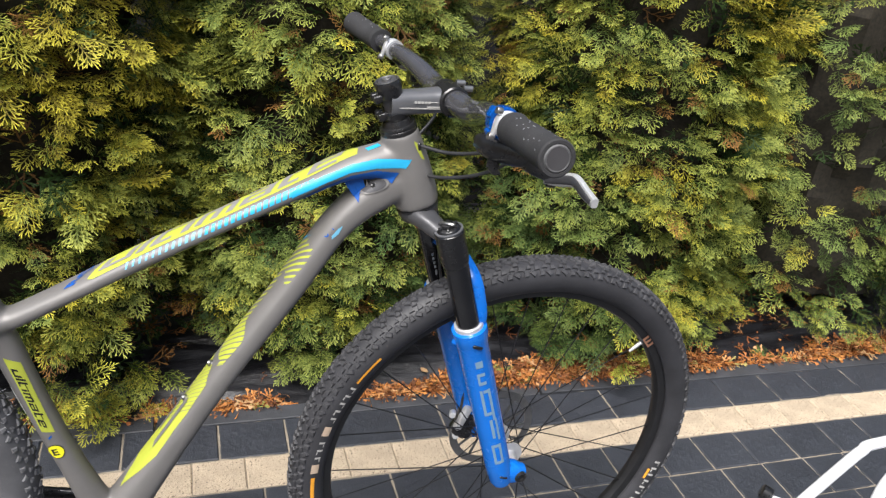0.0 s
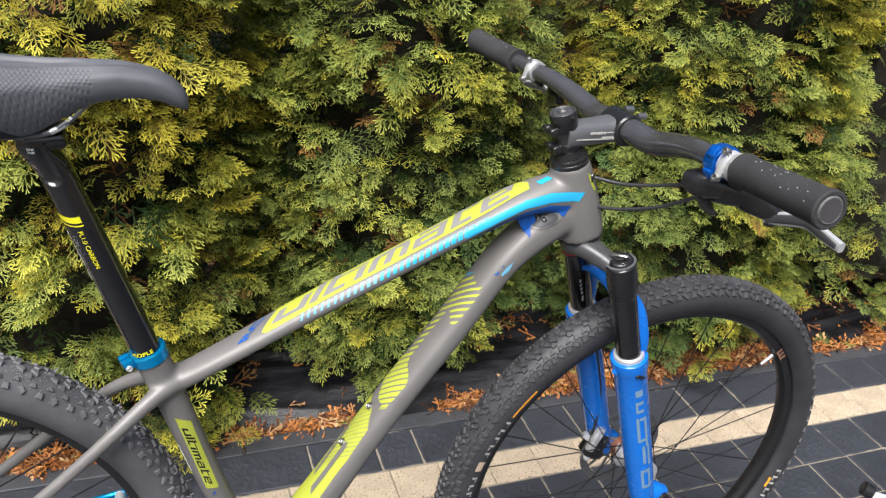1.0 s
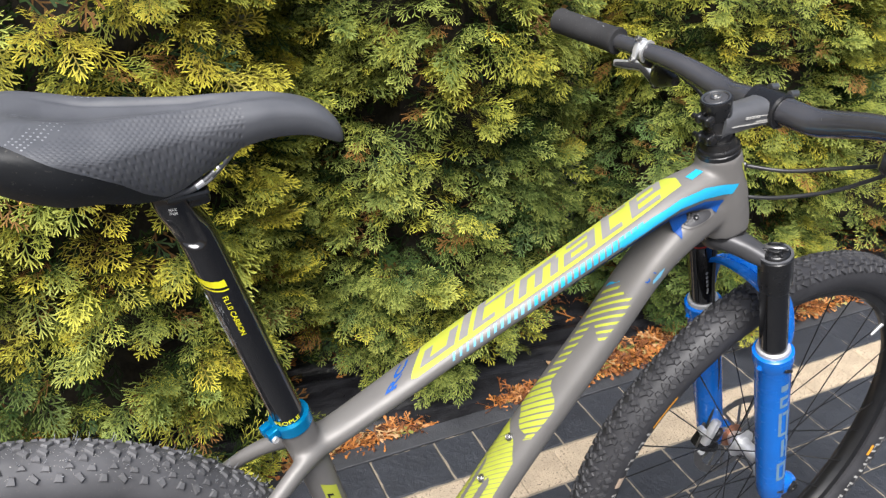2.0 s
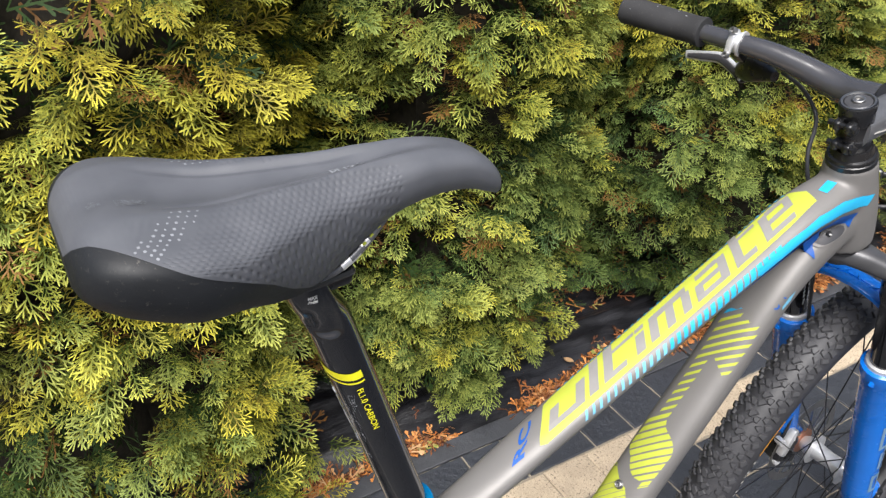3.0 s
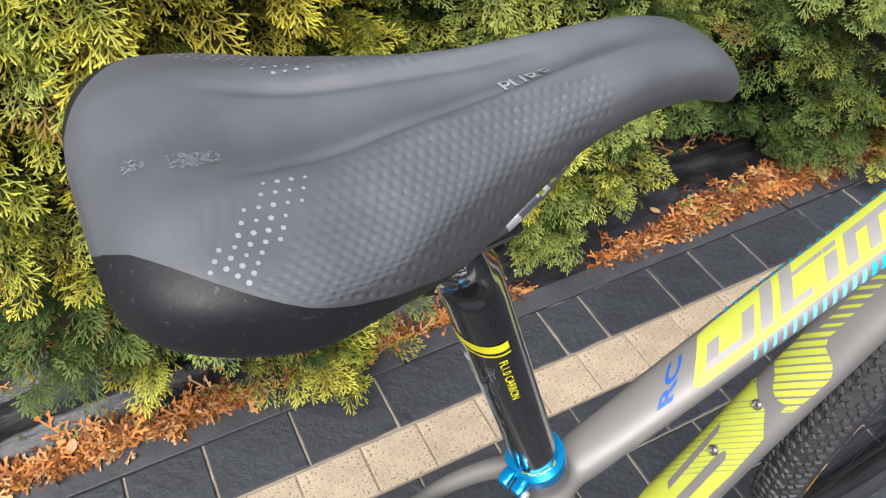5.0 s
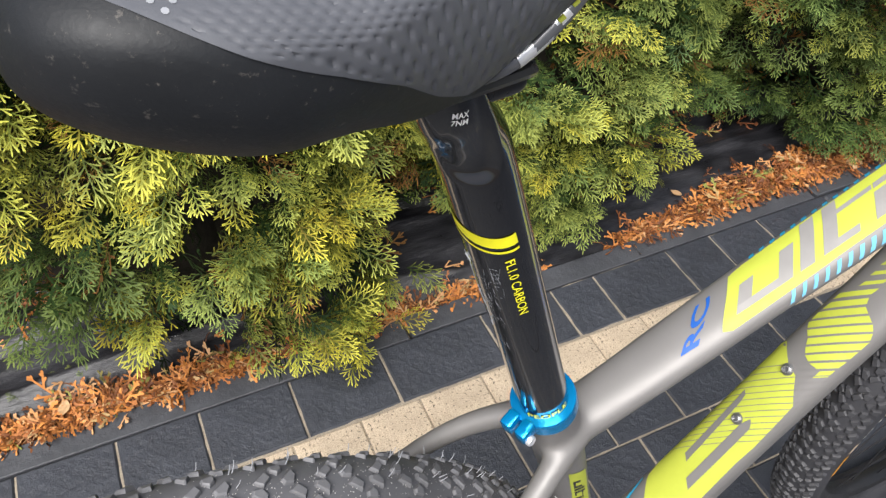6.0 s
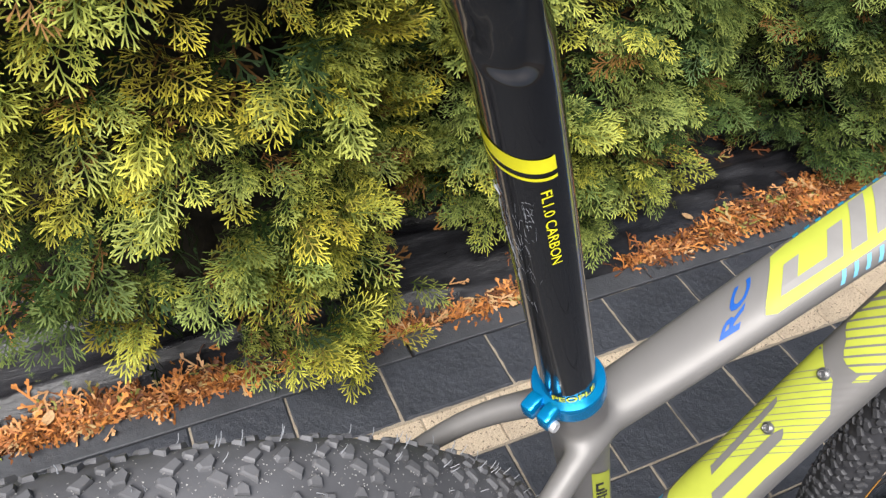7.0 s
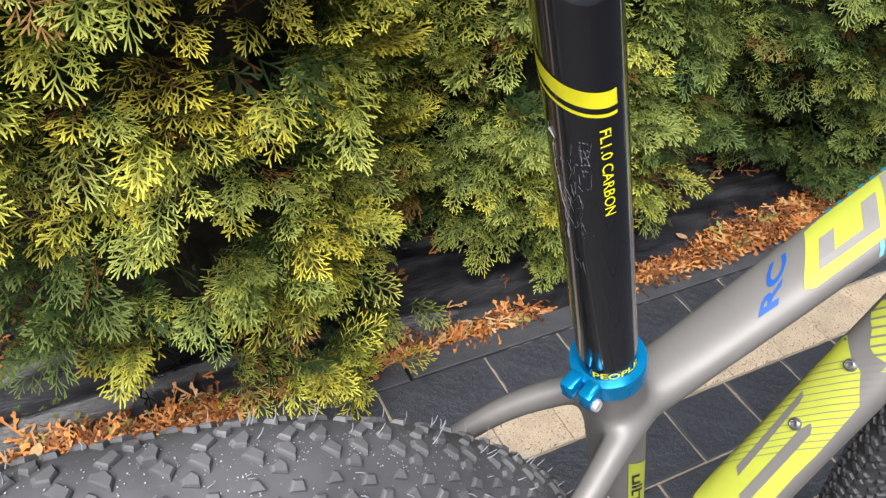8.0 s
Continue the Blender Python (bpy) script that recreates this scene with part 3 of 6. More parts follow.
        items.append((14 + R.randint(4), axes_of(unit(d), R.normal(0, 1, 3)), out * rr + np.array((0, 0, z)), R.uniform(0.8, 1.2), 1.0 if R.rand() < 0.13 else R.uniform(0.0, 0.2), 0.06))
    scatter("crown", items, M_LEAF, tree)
    # dark shell added inside, which blocks light so the gaps stay dark
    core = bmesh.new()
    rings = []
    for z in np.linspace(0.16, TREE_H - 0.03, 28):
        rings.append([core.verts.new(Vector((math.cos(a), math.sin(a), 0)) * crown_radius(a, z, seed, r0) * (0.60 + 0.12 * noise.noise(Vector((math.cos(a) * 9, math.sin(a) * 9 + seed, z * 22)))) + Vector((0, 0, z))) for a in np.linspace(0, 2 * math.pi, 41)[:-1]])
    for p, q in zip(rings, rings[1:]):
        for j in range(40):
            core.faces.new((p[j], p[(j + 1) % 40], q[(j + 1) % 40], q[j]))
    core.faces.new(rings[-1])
    part("inner_core", core, M_CORE, tree, "dark shell added inside the plant to block light through it")


def build_backdrop():
    # backdrop added to close the view and keep the hedge's gaps dark
    wall = part("wall_north", box((6.6, 0.12, 1.9), Matrix.Translation((0.4, 1.86, 0.88)), 0.006), M_BACKDROP, None, "near-black plain backdrop added behind the hedge", smooth=False)
    tagged(wall, category="wall", kind="structure")


def build_leaf():
    for x, y, a, sc, z in ((-0.93, 0.66, 1.2, 0.03, 0.02), (0.36, 0.70, 2.1, 0.026, 0.02)):
        bm = bmesh.new()
        n = 7
        g = []
        for i in range(n):
            f = i / (n - 1)
            w = 0.32 * math.sin(math.pi * min(1, f * 0.92 + 0.05)) ** 0.8
            g.append([bm.verts.new(Vector((f - 0.5, w * s, 0.10 * (f - 0.5) ** 2 * 3 + 0.12 * abs(s) * w * 2)) * sc) for s in (-1, 0, 1)])
        for p, q in zip(g, g[1:]):
            for j in (0, 1):
                bm.faces.new((p[j], q[j], q[j + 1], p[j + 1]))
        lf = part("fallen_leaf", bm, M_DRYLEAF, None, "small dry tan leaf lying on the ground", m=pose(x, y, z, 0, 0, math.degrees(a)))
        tagged(lf, category="leaf", group="fallen leaves")


def build_white_stool():
    """White tube frame beside the front wheel, of which the frames show a corner and a black foot."""
    rack = empty("tube_stool", (1.05, -0.12, 0), label="white tubular metal stool frame with black foot caps", category="stool")
    o = Vector((1.05, -0.12, 0))
    loc = lambda *p: tuple(Vector(p) - o)
    part("tube_frame", tube([loc(0.80, -0.092, 0.11), loc(0.885, -0.094, 0.225), loc(0.958, -0.098, 0.328), loc(0.985, -0.098, 0.356), loc(1.03, -0.090, 0.362), loc(1.30, -0.075, 0.362)], 0.011, 12, 40), M_WHITE, rack)
    part("tube_frame", tube([loc(1.30, -0.075, 0.362), loc(1.36, -0.09, 0.35), loc(1.38, -0.16, 0.25), loc(1.39, -0.24, 0.0)], 0.011, 12, 24), M_WHITE, rack)
    part("leg", tube([loc(0.80, -0.092, 0.11), loc(0.775, -0.092, 0.07), loc(0.75, -0.092, 0.0)], 0.011, 12, 12), M_WHITE, rack)
    part("brace", tube([loc(0.972, 0.036, 0.100), loc(1.10, -0.06, 0.10), loc(1.28, -0.16, 0.13), loc(1.385, -0.20, 0.13)], 0.009, 12, 16), M_WHITE, rack)
    part("brace", tube([loc(1.00, -0.16, 0.20), loc(1.12, -0.09, 0.27), loc(1.30, -0.075, 0.355)], 0.012, 12, 16), M_WHITE, rack)
    part("foot_cap", lathe(loc(0.955, 0.052, 0.112), loc(0.99, 0.02, 0.10), [(0, 0.013), (0.002, 0.017), (0.022, 0.017), (0.024, 0.014)], 20), M_BLACK, rack)


M_DRYLEAF = worn("dry_leaf", (0.42, 0.26, 0.13), 0.7, 0, 0, 0.25, 200, 900, 0.3)
build_pavement()
build_edging()
build_backdrop()
build_leaf()
build_white_stool()
build_sheet()
build_litter()
build_weeds()
for _i, (_x, _y, _r) in enumerate(TREES):
    build_tree(_i, _x, _y, _r)


# ---- mountain bike ----
# bike coordinates: x ahead, y to its left, z up; the steering axis passes through the top cap
BIKE_TURN = 1.0
TOP = Vector((0.0, 0.0, 1.009))
STEER_DIR = Vector((-0.330, 0.0, 0.944)).normalized()
STEER = Matrix.Translation(TOP) @ Matrix.Rotation(radians(1.4), 4, STEER_DIR) @ Matrix.Translation(-TOP)
FRONT = Vector((0.266, 0.0, 0.377))
REAR = Vector((-0.818, 0.0, 0.424))
POST0, POST1 = Vector((-0.4815, 0.0, 0.700)), Vector((-0.5580, 0.0, 0.962))

bike = empty("mountain_bike", (0, 0, 0), label="grey carbon hardtail mountain bike with lime and blue graphics", category="bicycle")
bike.rotation_euler = (0, 0, radians(BIKE_TURN))


def fpart(name, bm, mat, parent=None, label="", smooth=True):
    """A part that turns with the fork."""
    return part(name, bm, mat, parent or bike, label, smooth, STEER)


# the bar sits slightly turned and tilted in its clamp
BAR_SET = Matrix.Translation(TOP) @ Matrix.Rotation(radians(-1.6), 4, "X") @ Matrix.Rotation(radians(3.0), 4, STEER_DIR) @ Matrix.Translation(-TOP)


def hpart(name, bm, mat, parent=None, label="", smooth=True):
    """A part that moves with the handlebar."""
    return part(name, bm, mat, parent or bike, label, smooth, BAR_SET)


def mirror_y(rows):
    return [(r[0], -r[1], *r[2:]) for r in rows]


def bpart(name, bm, mat, parent=None, label="", smooth=True):
    return part(name, bm, mat, parent or bike, label, smooth)


# outer lines of the tubes: middle of the upper side and near flank, for the prints
TOP_TUBE = spline([(-0.492, 0, 0.684, 0.018, 0.017), (-0.455, 0, 0.684, 0.021, 0.021), (-0.40, 0, 0.711, 0.0225, 0.0215), (-0.30, 0, 0.764, 0.0235, 0.0215), (-0.20, 0, 0.813, 0.0245, 0.022), (-0.10, 0, 0.861, 0.026, 0.024), (-0.04, 0, 0.886, 0.027, 0.028), (0.03, 0, 0.902, 0.026, 0.036)], 40)
DOWN_TUBE = spline([(0.052, 0, 0.872, 0.026, 0.034), (0.018, 0, 0.853, 0.027, 0.036), (-0.034, 0, 0.812, 0.0275, 0.0285), (-0.105, 0, 0.716, 0.028, 0.0265), (-0.187, 0, 0.591, 0.0285, 0.028), (-0.262, 0, 0.471, 0.029, 0.031), (-0.362, 0, 0.325, 0.033, 0.033)], 44)
TOP_BODY = spline([(-0.492, 0, 0.684, 0.018, 0.017), (-0.455, 0, 0.6935, 0.0195, 0.0130), (-0.40, 0, 0.7210, 0.0212, 0.0115), (-0.30, 0, 0.7735, 0.0235, 0.0120), (-0.20, 0, 0.823, 0.0245, 0.0120), (-0.10, 0, 0.8725, 0.026, 0.0125), (-0.04, 0, 0.899, 0.027, 0.0160), (0.03, 0, 0.908, 0.026, 0.030)], 40)
DOWN_BODY = spline([(0.045, 0, 0.884, 0.026, 0.026), (0.008, 0, 0.868, 0.027, 0.025), (-0.051, 0, 0.817, 0.0275, 0.0190), (-0.112, 0, 0.7215, 0.028, 0.0185), (-0.196, 0, 0.596, 0.0285, 0.0185), (-0.270, 0, 0.4765, 0.029, 0.0215), (-0.362, 0, 0.325, 0.033, 0.030)], 44)
SEAT_TUBE = spline([(-0.4880, 0, 0.7265, 0.0190, 0.0190), (-0.471, 0, 0.668, 0.0185, 0.0185), (-0.436, 0, 0.54, 0.0168, 0.0175), (-0.40, 0, 0.425, 0.0180, 0.019), (-0.362, 0, 0.312, 0.027, 0.022)], 30)


def axis_of(rows):
    """Straight axis of a tube between its ends, for placing prints: start, direction, and the side that faces up or ahead."""
    a, b = Vector(rows[3][:3]), Vector(rows[-4][:3])
    d = (b - a).normalized()
    return a, d, Vector((0, 1, 0)).cross(d) * (1 if Vector((0, 1, 0)).cross(d).z > 0 else -1)


def frame_mesh():
    """The carbon frame: tubes that flow into one another, as one skin."""
    bm = bmesh.new()
    # head tube
    lathe((0.0185, 0, 0.955), (0.0645, 0, 0.823), [(0.007, 0.0252), (0.014, 0.0260), (0.04, 0.0288), (0.070, 0.0312), (0.10, 0.0318), (0.117, 0.0310)], 32, bm)
    # top tube
    sweep(bm, TOP_BODY, 32, 2.4)
    # down tube
    sweep(bm, DOWN_BODY, 32, 2.9)
    # seat tube
    sweep(bm, SEAT_TUBE, 28, 2.3, (0, 1, 0))
    lathe((-0.362, -0.046, 0.312), (-0.362, 0.046, 0.312), [(0, 0.0245), (0.092, 0.0245)], 28, bm)
    # stays
    stay = [(-0.455, -0.006, 0.694, 0.011, 0.012), (-0.487, -0.022, 0.684, 0.0095, 0.0105), (-0.525, -0.040, 0.662, 0.0082, 0.0088), (-0.565, -0.050, 0.631, 0.0074, 0.0080), (-0.62, -0.055, 0.585, 0.0070, 0.0078), (-0.72, -0.061, 0.503, 0.0066, 0.0076), (-0.808, -0.067, 0.443, 0.0070, 0.010), (-0.820, -0.068, 0.416, 0.006, 0.012)]
    chain = [(-0.37, -0.030, 0.315, 0.012, 0.016), (-0.43, -0.042, 0.320, 0.009, 0.012), (-0.52, -0.055, 0.332, 0.008, 0.010), (-0.70, -0.064, 0.382, 0.0075, 0.0095), (-0.820, -0.068, 0.422, 0.007, 0.012)]
    for r in (stay, chain):
        sweep(bm, spline(r, 40), 18, 2.2)
        sweep(bm, spline(mirror_y(r), 40), 18, 2.2)
    me = bpy.data.meshes.new("frame_raw")
    bm.to_mesh(me)
    bm.free()
    raw = new("frame_raw", me)
    r = raw.modifiers.new("skin", "REMESH")
    r.mode, r.voxel_size = "VOXEL", 0.0026
    s = raw.modifiers.new("soft", "SMOOTH")
    s.factor, s.iterations = 0.5, 14
    out = bpy.data.meshes.new_from_object(raw.evaluated_get(bpy.context.evaluated_depsgraph_get()))
    bpy.data.objects.remove(raw)
    out.name = "frame"
    out.shade_smooth()
    return out


FRAME_ME = frame_mesh()
bike_frame = link_mesh("frame", FRAME_ME, M_FRAME, bike, "satin grey carbon frame")


def build_headset():
    d = (Vector((0.0645, 0, 0.823)) - Vector((0.0185, 0, 0.955))).normalized()
    at = lambda k: Vector((0.0185, 0, 0.955)) + d * k
    hs = bpart("headset_cover", lathe(at(-0.0100), at(0.0), [(0.0, 0.0185), (0.004, 0.0198), (0.0075, 0.0206), (0.0085, 0.0232), (0.0105, 0.0240), (0.0128, 0.0234), (0.0135, 0.0246), (0.0185, 0.0246)]), M_BLACK, None, "black conical headset cover")
    bpart("lower_race", lathe(at(0.1165), at(0.13), [(0, 0.0295), (0.0025, 0.0300), (0.005, 0.026)]), M_BLACK, hs)


def build_stem():
    up = STEER_DIR
    base = TOP - up * 0.049
    stem = fpart("stem", lathe(base, TOP, [(0, 0.0150), (0.0015, 0.0160), (0.014, 0.0160), (0.0155, 0.0148), (0.030, 0.0146), (0.032, 0.0162), (0.046, 0.0166)]), M_BLACK, None, "satin black aluminium stem with pale lettering")
    a, b = Vector((0.004, 0, 0.983)), Vector((0.084, 0, 0.991))
    rows = spline([(*a, 0.018, 0.0165), (*(a.lerp(b, 0.35)), 0.0165, 0.0155), (*(a.lerp(b, 0.75)), 0.0175, 0.0155), (*b, 0.021, 0.0165)], 12)
    fpart("stem_neck", sweep(bmesh.new(), rows, 24, 3.0), M_STEM, stem)
    fpart("bar_clamp", lathe((0.086, -0.022, 0.992), (0.086, 0.022, 0.992), [(0, 0.0185), (0.002, 0.0205), (0.042, 0.0205), (0.044, 0.0185)]), M_BLACK, stem)
    for y in (-0.014, 0.014):
        for z in (-0.017, 0.017):
            fpart("faceplate_bolt", lathe((0.098, y, 0.992 + z), (0.118, y, 0.992 + z), [(0, 0.0042), (0.012, 0.0042), (0.0125, 0.0032)], 12), M_STEEL, stem)
    # two pinch bolts behind the column, each in a pair of ears
    for k in (0.010, 0.034):
        c = base + up * k + Vector((-0.0165, 0, -0.005))
        for y in (-0.0062, 0.0062):
            e = c + Vector((0, y, 0))
            fpart("clamp_ear", box((0.014, 0.0085, 0.0105), between(e, e + Vector((-0.95, 0, -0.33))), 0.0030, 3), M_BLACK, stem)
        fpart("clamp_bolt", lathe(c + Vector((-0.0030, -0.0150, 0)), c + Vector((-0.0030, 0.0150, 0)), [(0, 0.0024), (0.0004, 0.0042), (0.0035, 0.0042), (0.004, 0.0030), (0.030, 0.0030)], 16), M_BLACK, stem)
    cap = fpart("top_cap", lathe(TOP - up * 0.004, TOP + up * 0.01, [(0, 0.0170), (0.005, 0.0174), (0.0075, 0.0168), (0.0082, 0.0146), (0.0072, 0.0142)]), M_BLACK, None, "black round top cap with a bolt")
    fpart("cap_ring", ring_of(TOP + up * 0.0036, up, [(0.0145, 0), (0.0156, 0.0012), (0.0138, 0.0012), (0.0132, 0)], 40), M_STEEL, cap)
    fpart("cap_disc", lathe(TOP + up * 0.002, TOP + up * 0.01, [(0, 0.0125), (0.0018, 0.0125), (0.0024, 0.0118)]), M_CROWN, cap)
    fpart("cap_bolt", lathe(TOP + up * 0.003, TOP + up * 0.01, [(0, 0.006), (0.0035, 0.006), (0.004, 0.005), (0.0036, 0.0035), (0.002, 0.003)], 16), M_STEEL, cap)
    # spacers under the stem
    fpart("spacer", lathe(base - up * 0.0150, base, [(0, 0.0186), (0.001, 0.0190), (0.0066, 0.0190), (0.0074, 0.0176), (0.0082, 0.0184), (0.0140, 0.0184), (0.0148, 0.0170)]), M_BLACK, stem)
    # pale print: bars in the place of the lettering
    for x0, x1, z0, h in [(0.0140, 0.072, 0.9822, 0.0010), (0.050, 0.072, 0.9842, 0.0018), (0.055, 0.072, 0.9905, 0.0007)] + [(0.0325 + 0.0046 * k, 0.0360 + 0.0046 * k, 0.9900, 0.0026) for k in range(5)]:
        fpart("print_bar", box((x1 - x0, 0.0012, h), Matrix.Translation(((x0 + x1) / 2, -0.0174, z0)), 0, 1), M_BARS, stem, smooth=False)


BAR = [(0.086, 0.0, 0.992), (0.087, 0.030, 0.992), (0.091, 0.060, 0.990), (0.091, 0.085, 0.995), (0.084, 0.12, 1.005), (0.075, 0.155, 1.013), (0.067, 0.19, 1.0165), (0.059, 0.26, 1.021), (0.049, 0.352, 1.027)]


def bar_at(y):
    """Point of the bar's axis at that distance from the middle, and its direction."""
    p = np.array(BAR)
    f = lambda v: Vector((np.interp(abs(v), p[:, 1], p[:, 0]), v, np.interp(abs(v), p[:, 1], p[:, 2])))
    s = 1 if y > 0 else -1
    return f(y), (f(y + 0.01 * s) - f(y - 0.01 * s)).normalized()


def build_bar():
    half = spline([(*b, r, r) for b, r in zip(BAR, (0.0159, 0.0159, 0.0158, 0.0152, 0.0138, 0.0124, 0.0114, 0.0111, 0.0111))], 40)
    full = np.vstack([(half * np.array((1, -1, 1, 1, 1)))[::-1], half[1:]])
    bar = hpart("handlebar", sweep(bmesh.new(), full, 24), M_BAR, None, "gloss black riser handlebar")
    for s in (-1, 1):
        a, d = bar_at(0.234 * s)
        L = 0.118
        prof = [(0, 0.0125), (0.001, 0.0178), (0.004, 0.0184), (0.008, 0.0174), (0.014, 0.0170), (0.06, 0.0172), (0.110, 0.0176), (0.1145, 0.0184), (0.117, 0.0183), (0.1185, 0.0170), (0.1185, 0.0142), (0.1178, 0.0140)]
        grip = hpart("grip", lathe(a, a + d * L, prof, 36), M_GRIP, bar, "worn grey-black foam grip with pale specks")
        for k in range(26 if s < 0 else 10):
            ang, t = rng.uniform(0.2, 2.6), rng.uniform(0.02, 0.105)
            dd, ss, uu = basis(d)
            out = ss * math.cos(ang) * (-s) + uu * math.sin(ang)
            pos = a + d * t + out * 0.0172
            hpart("paint_chip", box((rng.uniform(0.0008, 0.0022), rng.uniform(0.0006, 0.0015), 0.0006), between(pos, pos + d, out), 0, 1), M_DOT, grip, smooth=False)
        hpart("end_plug", lathe(a + d * (L - 0.0012), a + d * (L + 0.002), [(0, 0.0132), (0.0012, 0.0132), (0.0024, 0.0120), (0.0018, 0.0100)], 28), M_PLUG, grip, "scuffed grey end plug")
        at_y = 0.190 if s > 0 else 0.219
        b, d2 = bar_at(at_y * s)
        ringm = hpart("brake_clamp", ring_of(b, d2, [(0.0112, -0.0075), (0.0146, -0.0072), (0.0150, -0.0046), (0.0126, -0.0036), (0.0126, 0.0036), (0.0150, 0.0046), (0.0146, 0.0072), (0.0112, 0.0075)], 32), M_ALU, bar, "bare aluminium brake clamp with two bolts")
        # face plate of the clamp and its two socket bolts
        hpart("clamp_plate", box((0.004, 0.0085, 0.022), Matrix.Translation(b + Vector((-0.0142, 0, 0.0005))) @ Matrix.Rotation(0.25, 4, "Y"), 0.0014, 2), M_ALU, ringm)
        for x, z in ((-0.0095, 0.0150), (-0.0155, -0.0125)):
            p = b + Vector((x, 0, z))
            hpart("clamp_bolt", lathe(p, p + Vector((-0.009, 0, 0.003)), [(0, 0.0040), (0.006, 0.0040), (0.0068, 0.0034), (0.0066, 0.0020), (0.0040, 0.0018)], 16), M_STEEL, ringm)
        # lever body below the bar, pivot and bent blade; a dark strip stands for its hollow back
        body = spline([(0.088, -0.044, 0.9835, 0.0055, 0.006), (0.094, -0.030, 0.983, 0.0085, 0.010), (0.098, -0.012, 0.982, 0.0105, 0.0150), (0.105, 0.004, 0.979, 0.0105, 0.0160), (0.114, 0.018, 0.972, 0.0085, 0.0110), (0.118, 0.026, 0.969, 0.005, 0.006)], 24)
        body[:, 1] = (body[:, 1] + at_y) * s
        lever = hpart("lever_body", sweep(bmesh.new(), body, 20, 2.6), M_BLACK, bar, "black brake lever body")
        hpart("lever_pivot", lathe((0.116, (at_y + 0.018) * s, 0.956), (0.116, (at_y + 0.018) * s, 0.988), [(0, 0.005), (0.001, 0.0062), (0.030, 0.0062), (0.032, 0.005)], 16), M_BLACK, lever)
        for name, inset, mat, label in (("lever_blade", 0.0, M_ALU, "silver brake lever blade"), ("blade_hollow", 1.0, M_PORT, "dark strip in place of a hollow back of the blade")):
            blade = spline([(x - 0.0024 * inset, (at_y + y) * s, z, 0.0036 - 0.0012 * inset, h - 0.0024 * inset) for x, y, z, h in ((0.111, 0.014 + 0.004 * inset, 0.965, 0.0070), (0.117, 0.030, 0.9685, 0.0072), (0.121, 0.050, 0.9750, 0.0074), (0.121, 0.062, 0.9765, 0.0070), (0.118, 0.084, 0.9735, 0.0064), (0.116, 0.106 - 0.004 * inset, 0.971, 0.0050))], 30)
            hpart(name, sweep(bmesh.new(), blade, 14, 4.0), mat, lever, label)
        hpart("lever_bracket", box((0.022, 0.016, 0.020), between(b + Vector((0.008, 0, -0.011)), b + Vector((0.020, 0, -0.020))), 0.004, 2), M_BLACK, lever)
    # blue clamp and shifter on the right side
    b, d2 = bar_at(-0.202)
    rb = hpart("shifter_clamp", ring_of(b, d2, [(0.0115, -0.0085), (0.0175, -0.0075), (0.0185, 0), (0.0175, 0.0075), (0.0115, 0.0085)], 32), M_BLUEMETAL, bar, "blue anodised shifter clamp")
    hpart("clamp_lug", box((0.012, 0.013, 0.014), Matrix.Translation(b + Vector((-0.012, 0, 0.010))) @ Matrix.Rotation(0.6, 4, "Y"), 0.003, 2), M_BLUEMETAL, rb)
    hpart("clamp_lug", box((0.010, 0.013, 0.012), Matrix.Translation(b + Vector((-0.013, 0, -0.011))) @ Matrix.Rotation(-0.5, 4, "Y"), 0.003, 2), M_BLUEMETAL, rb)
    pod = spline([(0.060, -0.160, 0.985, 0.010, 0.008), (0.068, -0.172, 0.984, 0.016, 0.0145), (0.082, -0.190, 0.984, 0.018, 0.0165), (0.096, -0.206, 0.982, 0.016, 0.014), (0.108, -0.216, 0.980, 0.009, 0.008)], 18)
    sh = hpart("shifter", sweep(bmesh.new(), pod, 18, 2.8), M_BLACK, bar, "black trigger shifter under the bar")
    hpart("shifter_paddle", sweep(bmesh.new(), spline([(0.074, -0.176, 0.974, 0.006, 0.003), (0.064, -0.196, 0.966, 0.007, 0.003), (0.060, -0.214, 0.964, 0.005, 0.002)], 10), 10, 3), M_BLACK, sh)
    hpart("shifter_bolt", box((0.016, 0.006, 0.004), Matrix.Translation((0.066, -0.198, 0.997)) @ Matrix.Rotation(0.5, 4, "Z"), 0.001), M_STEEL, sh)


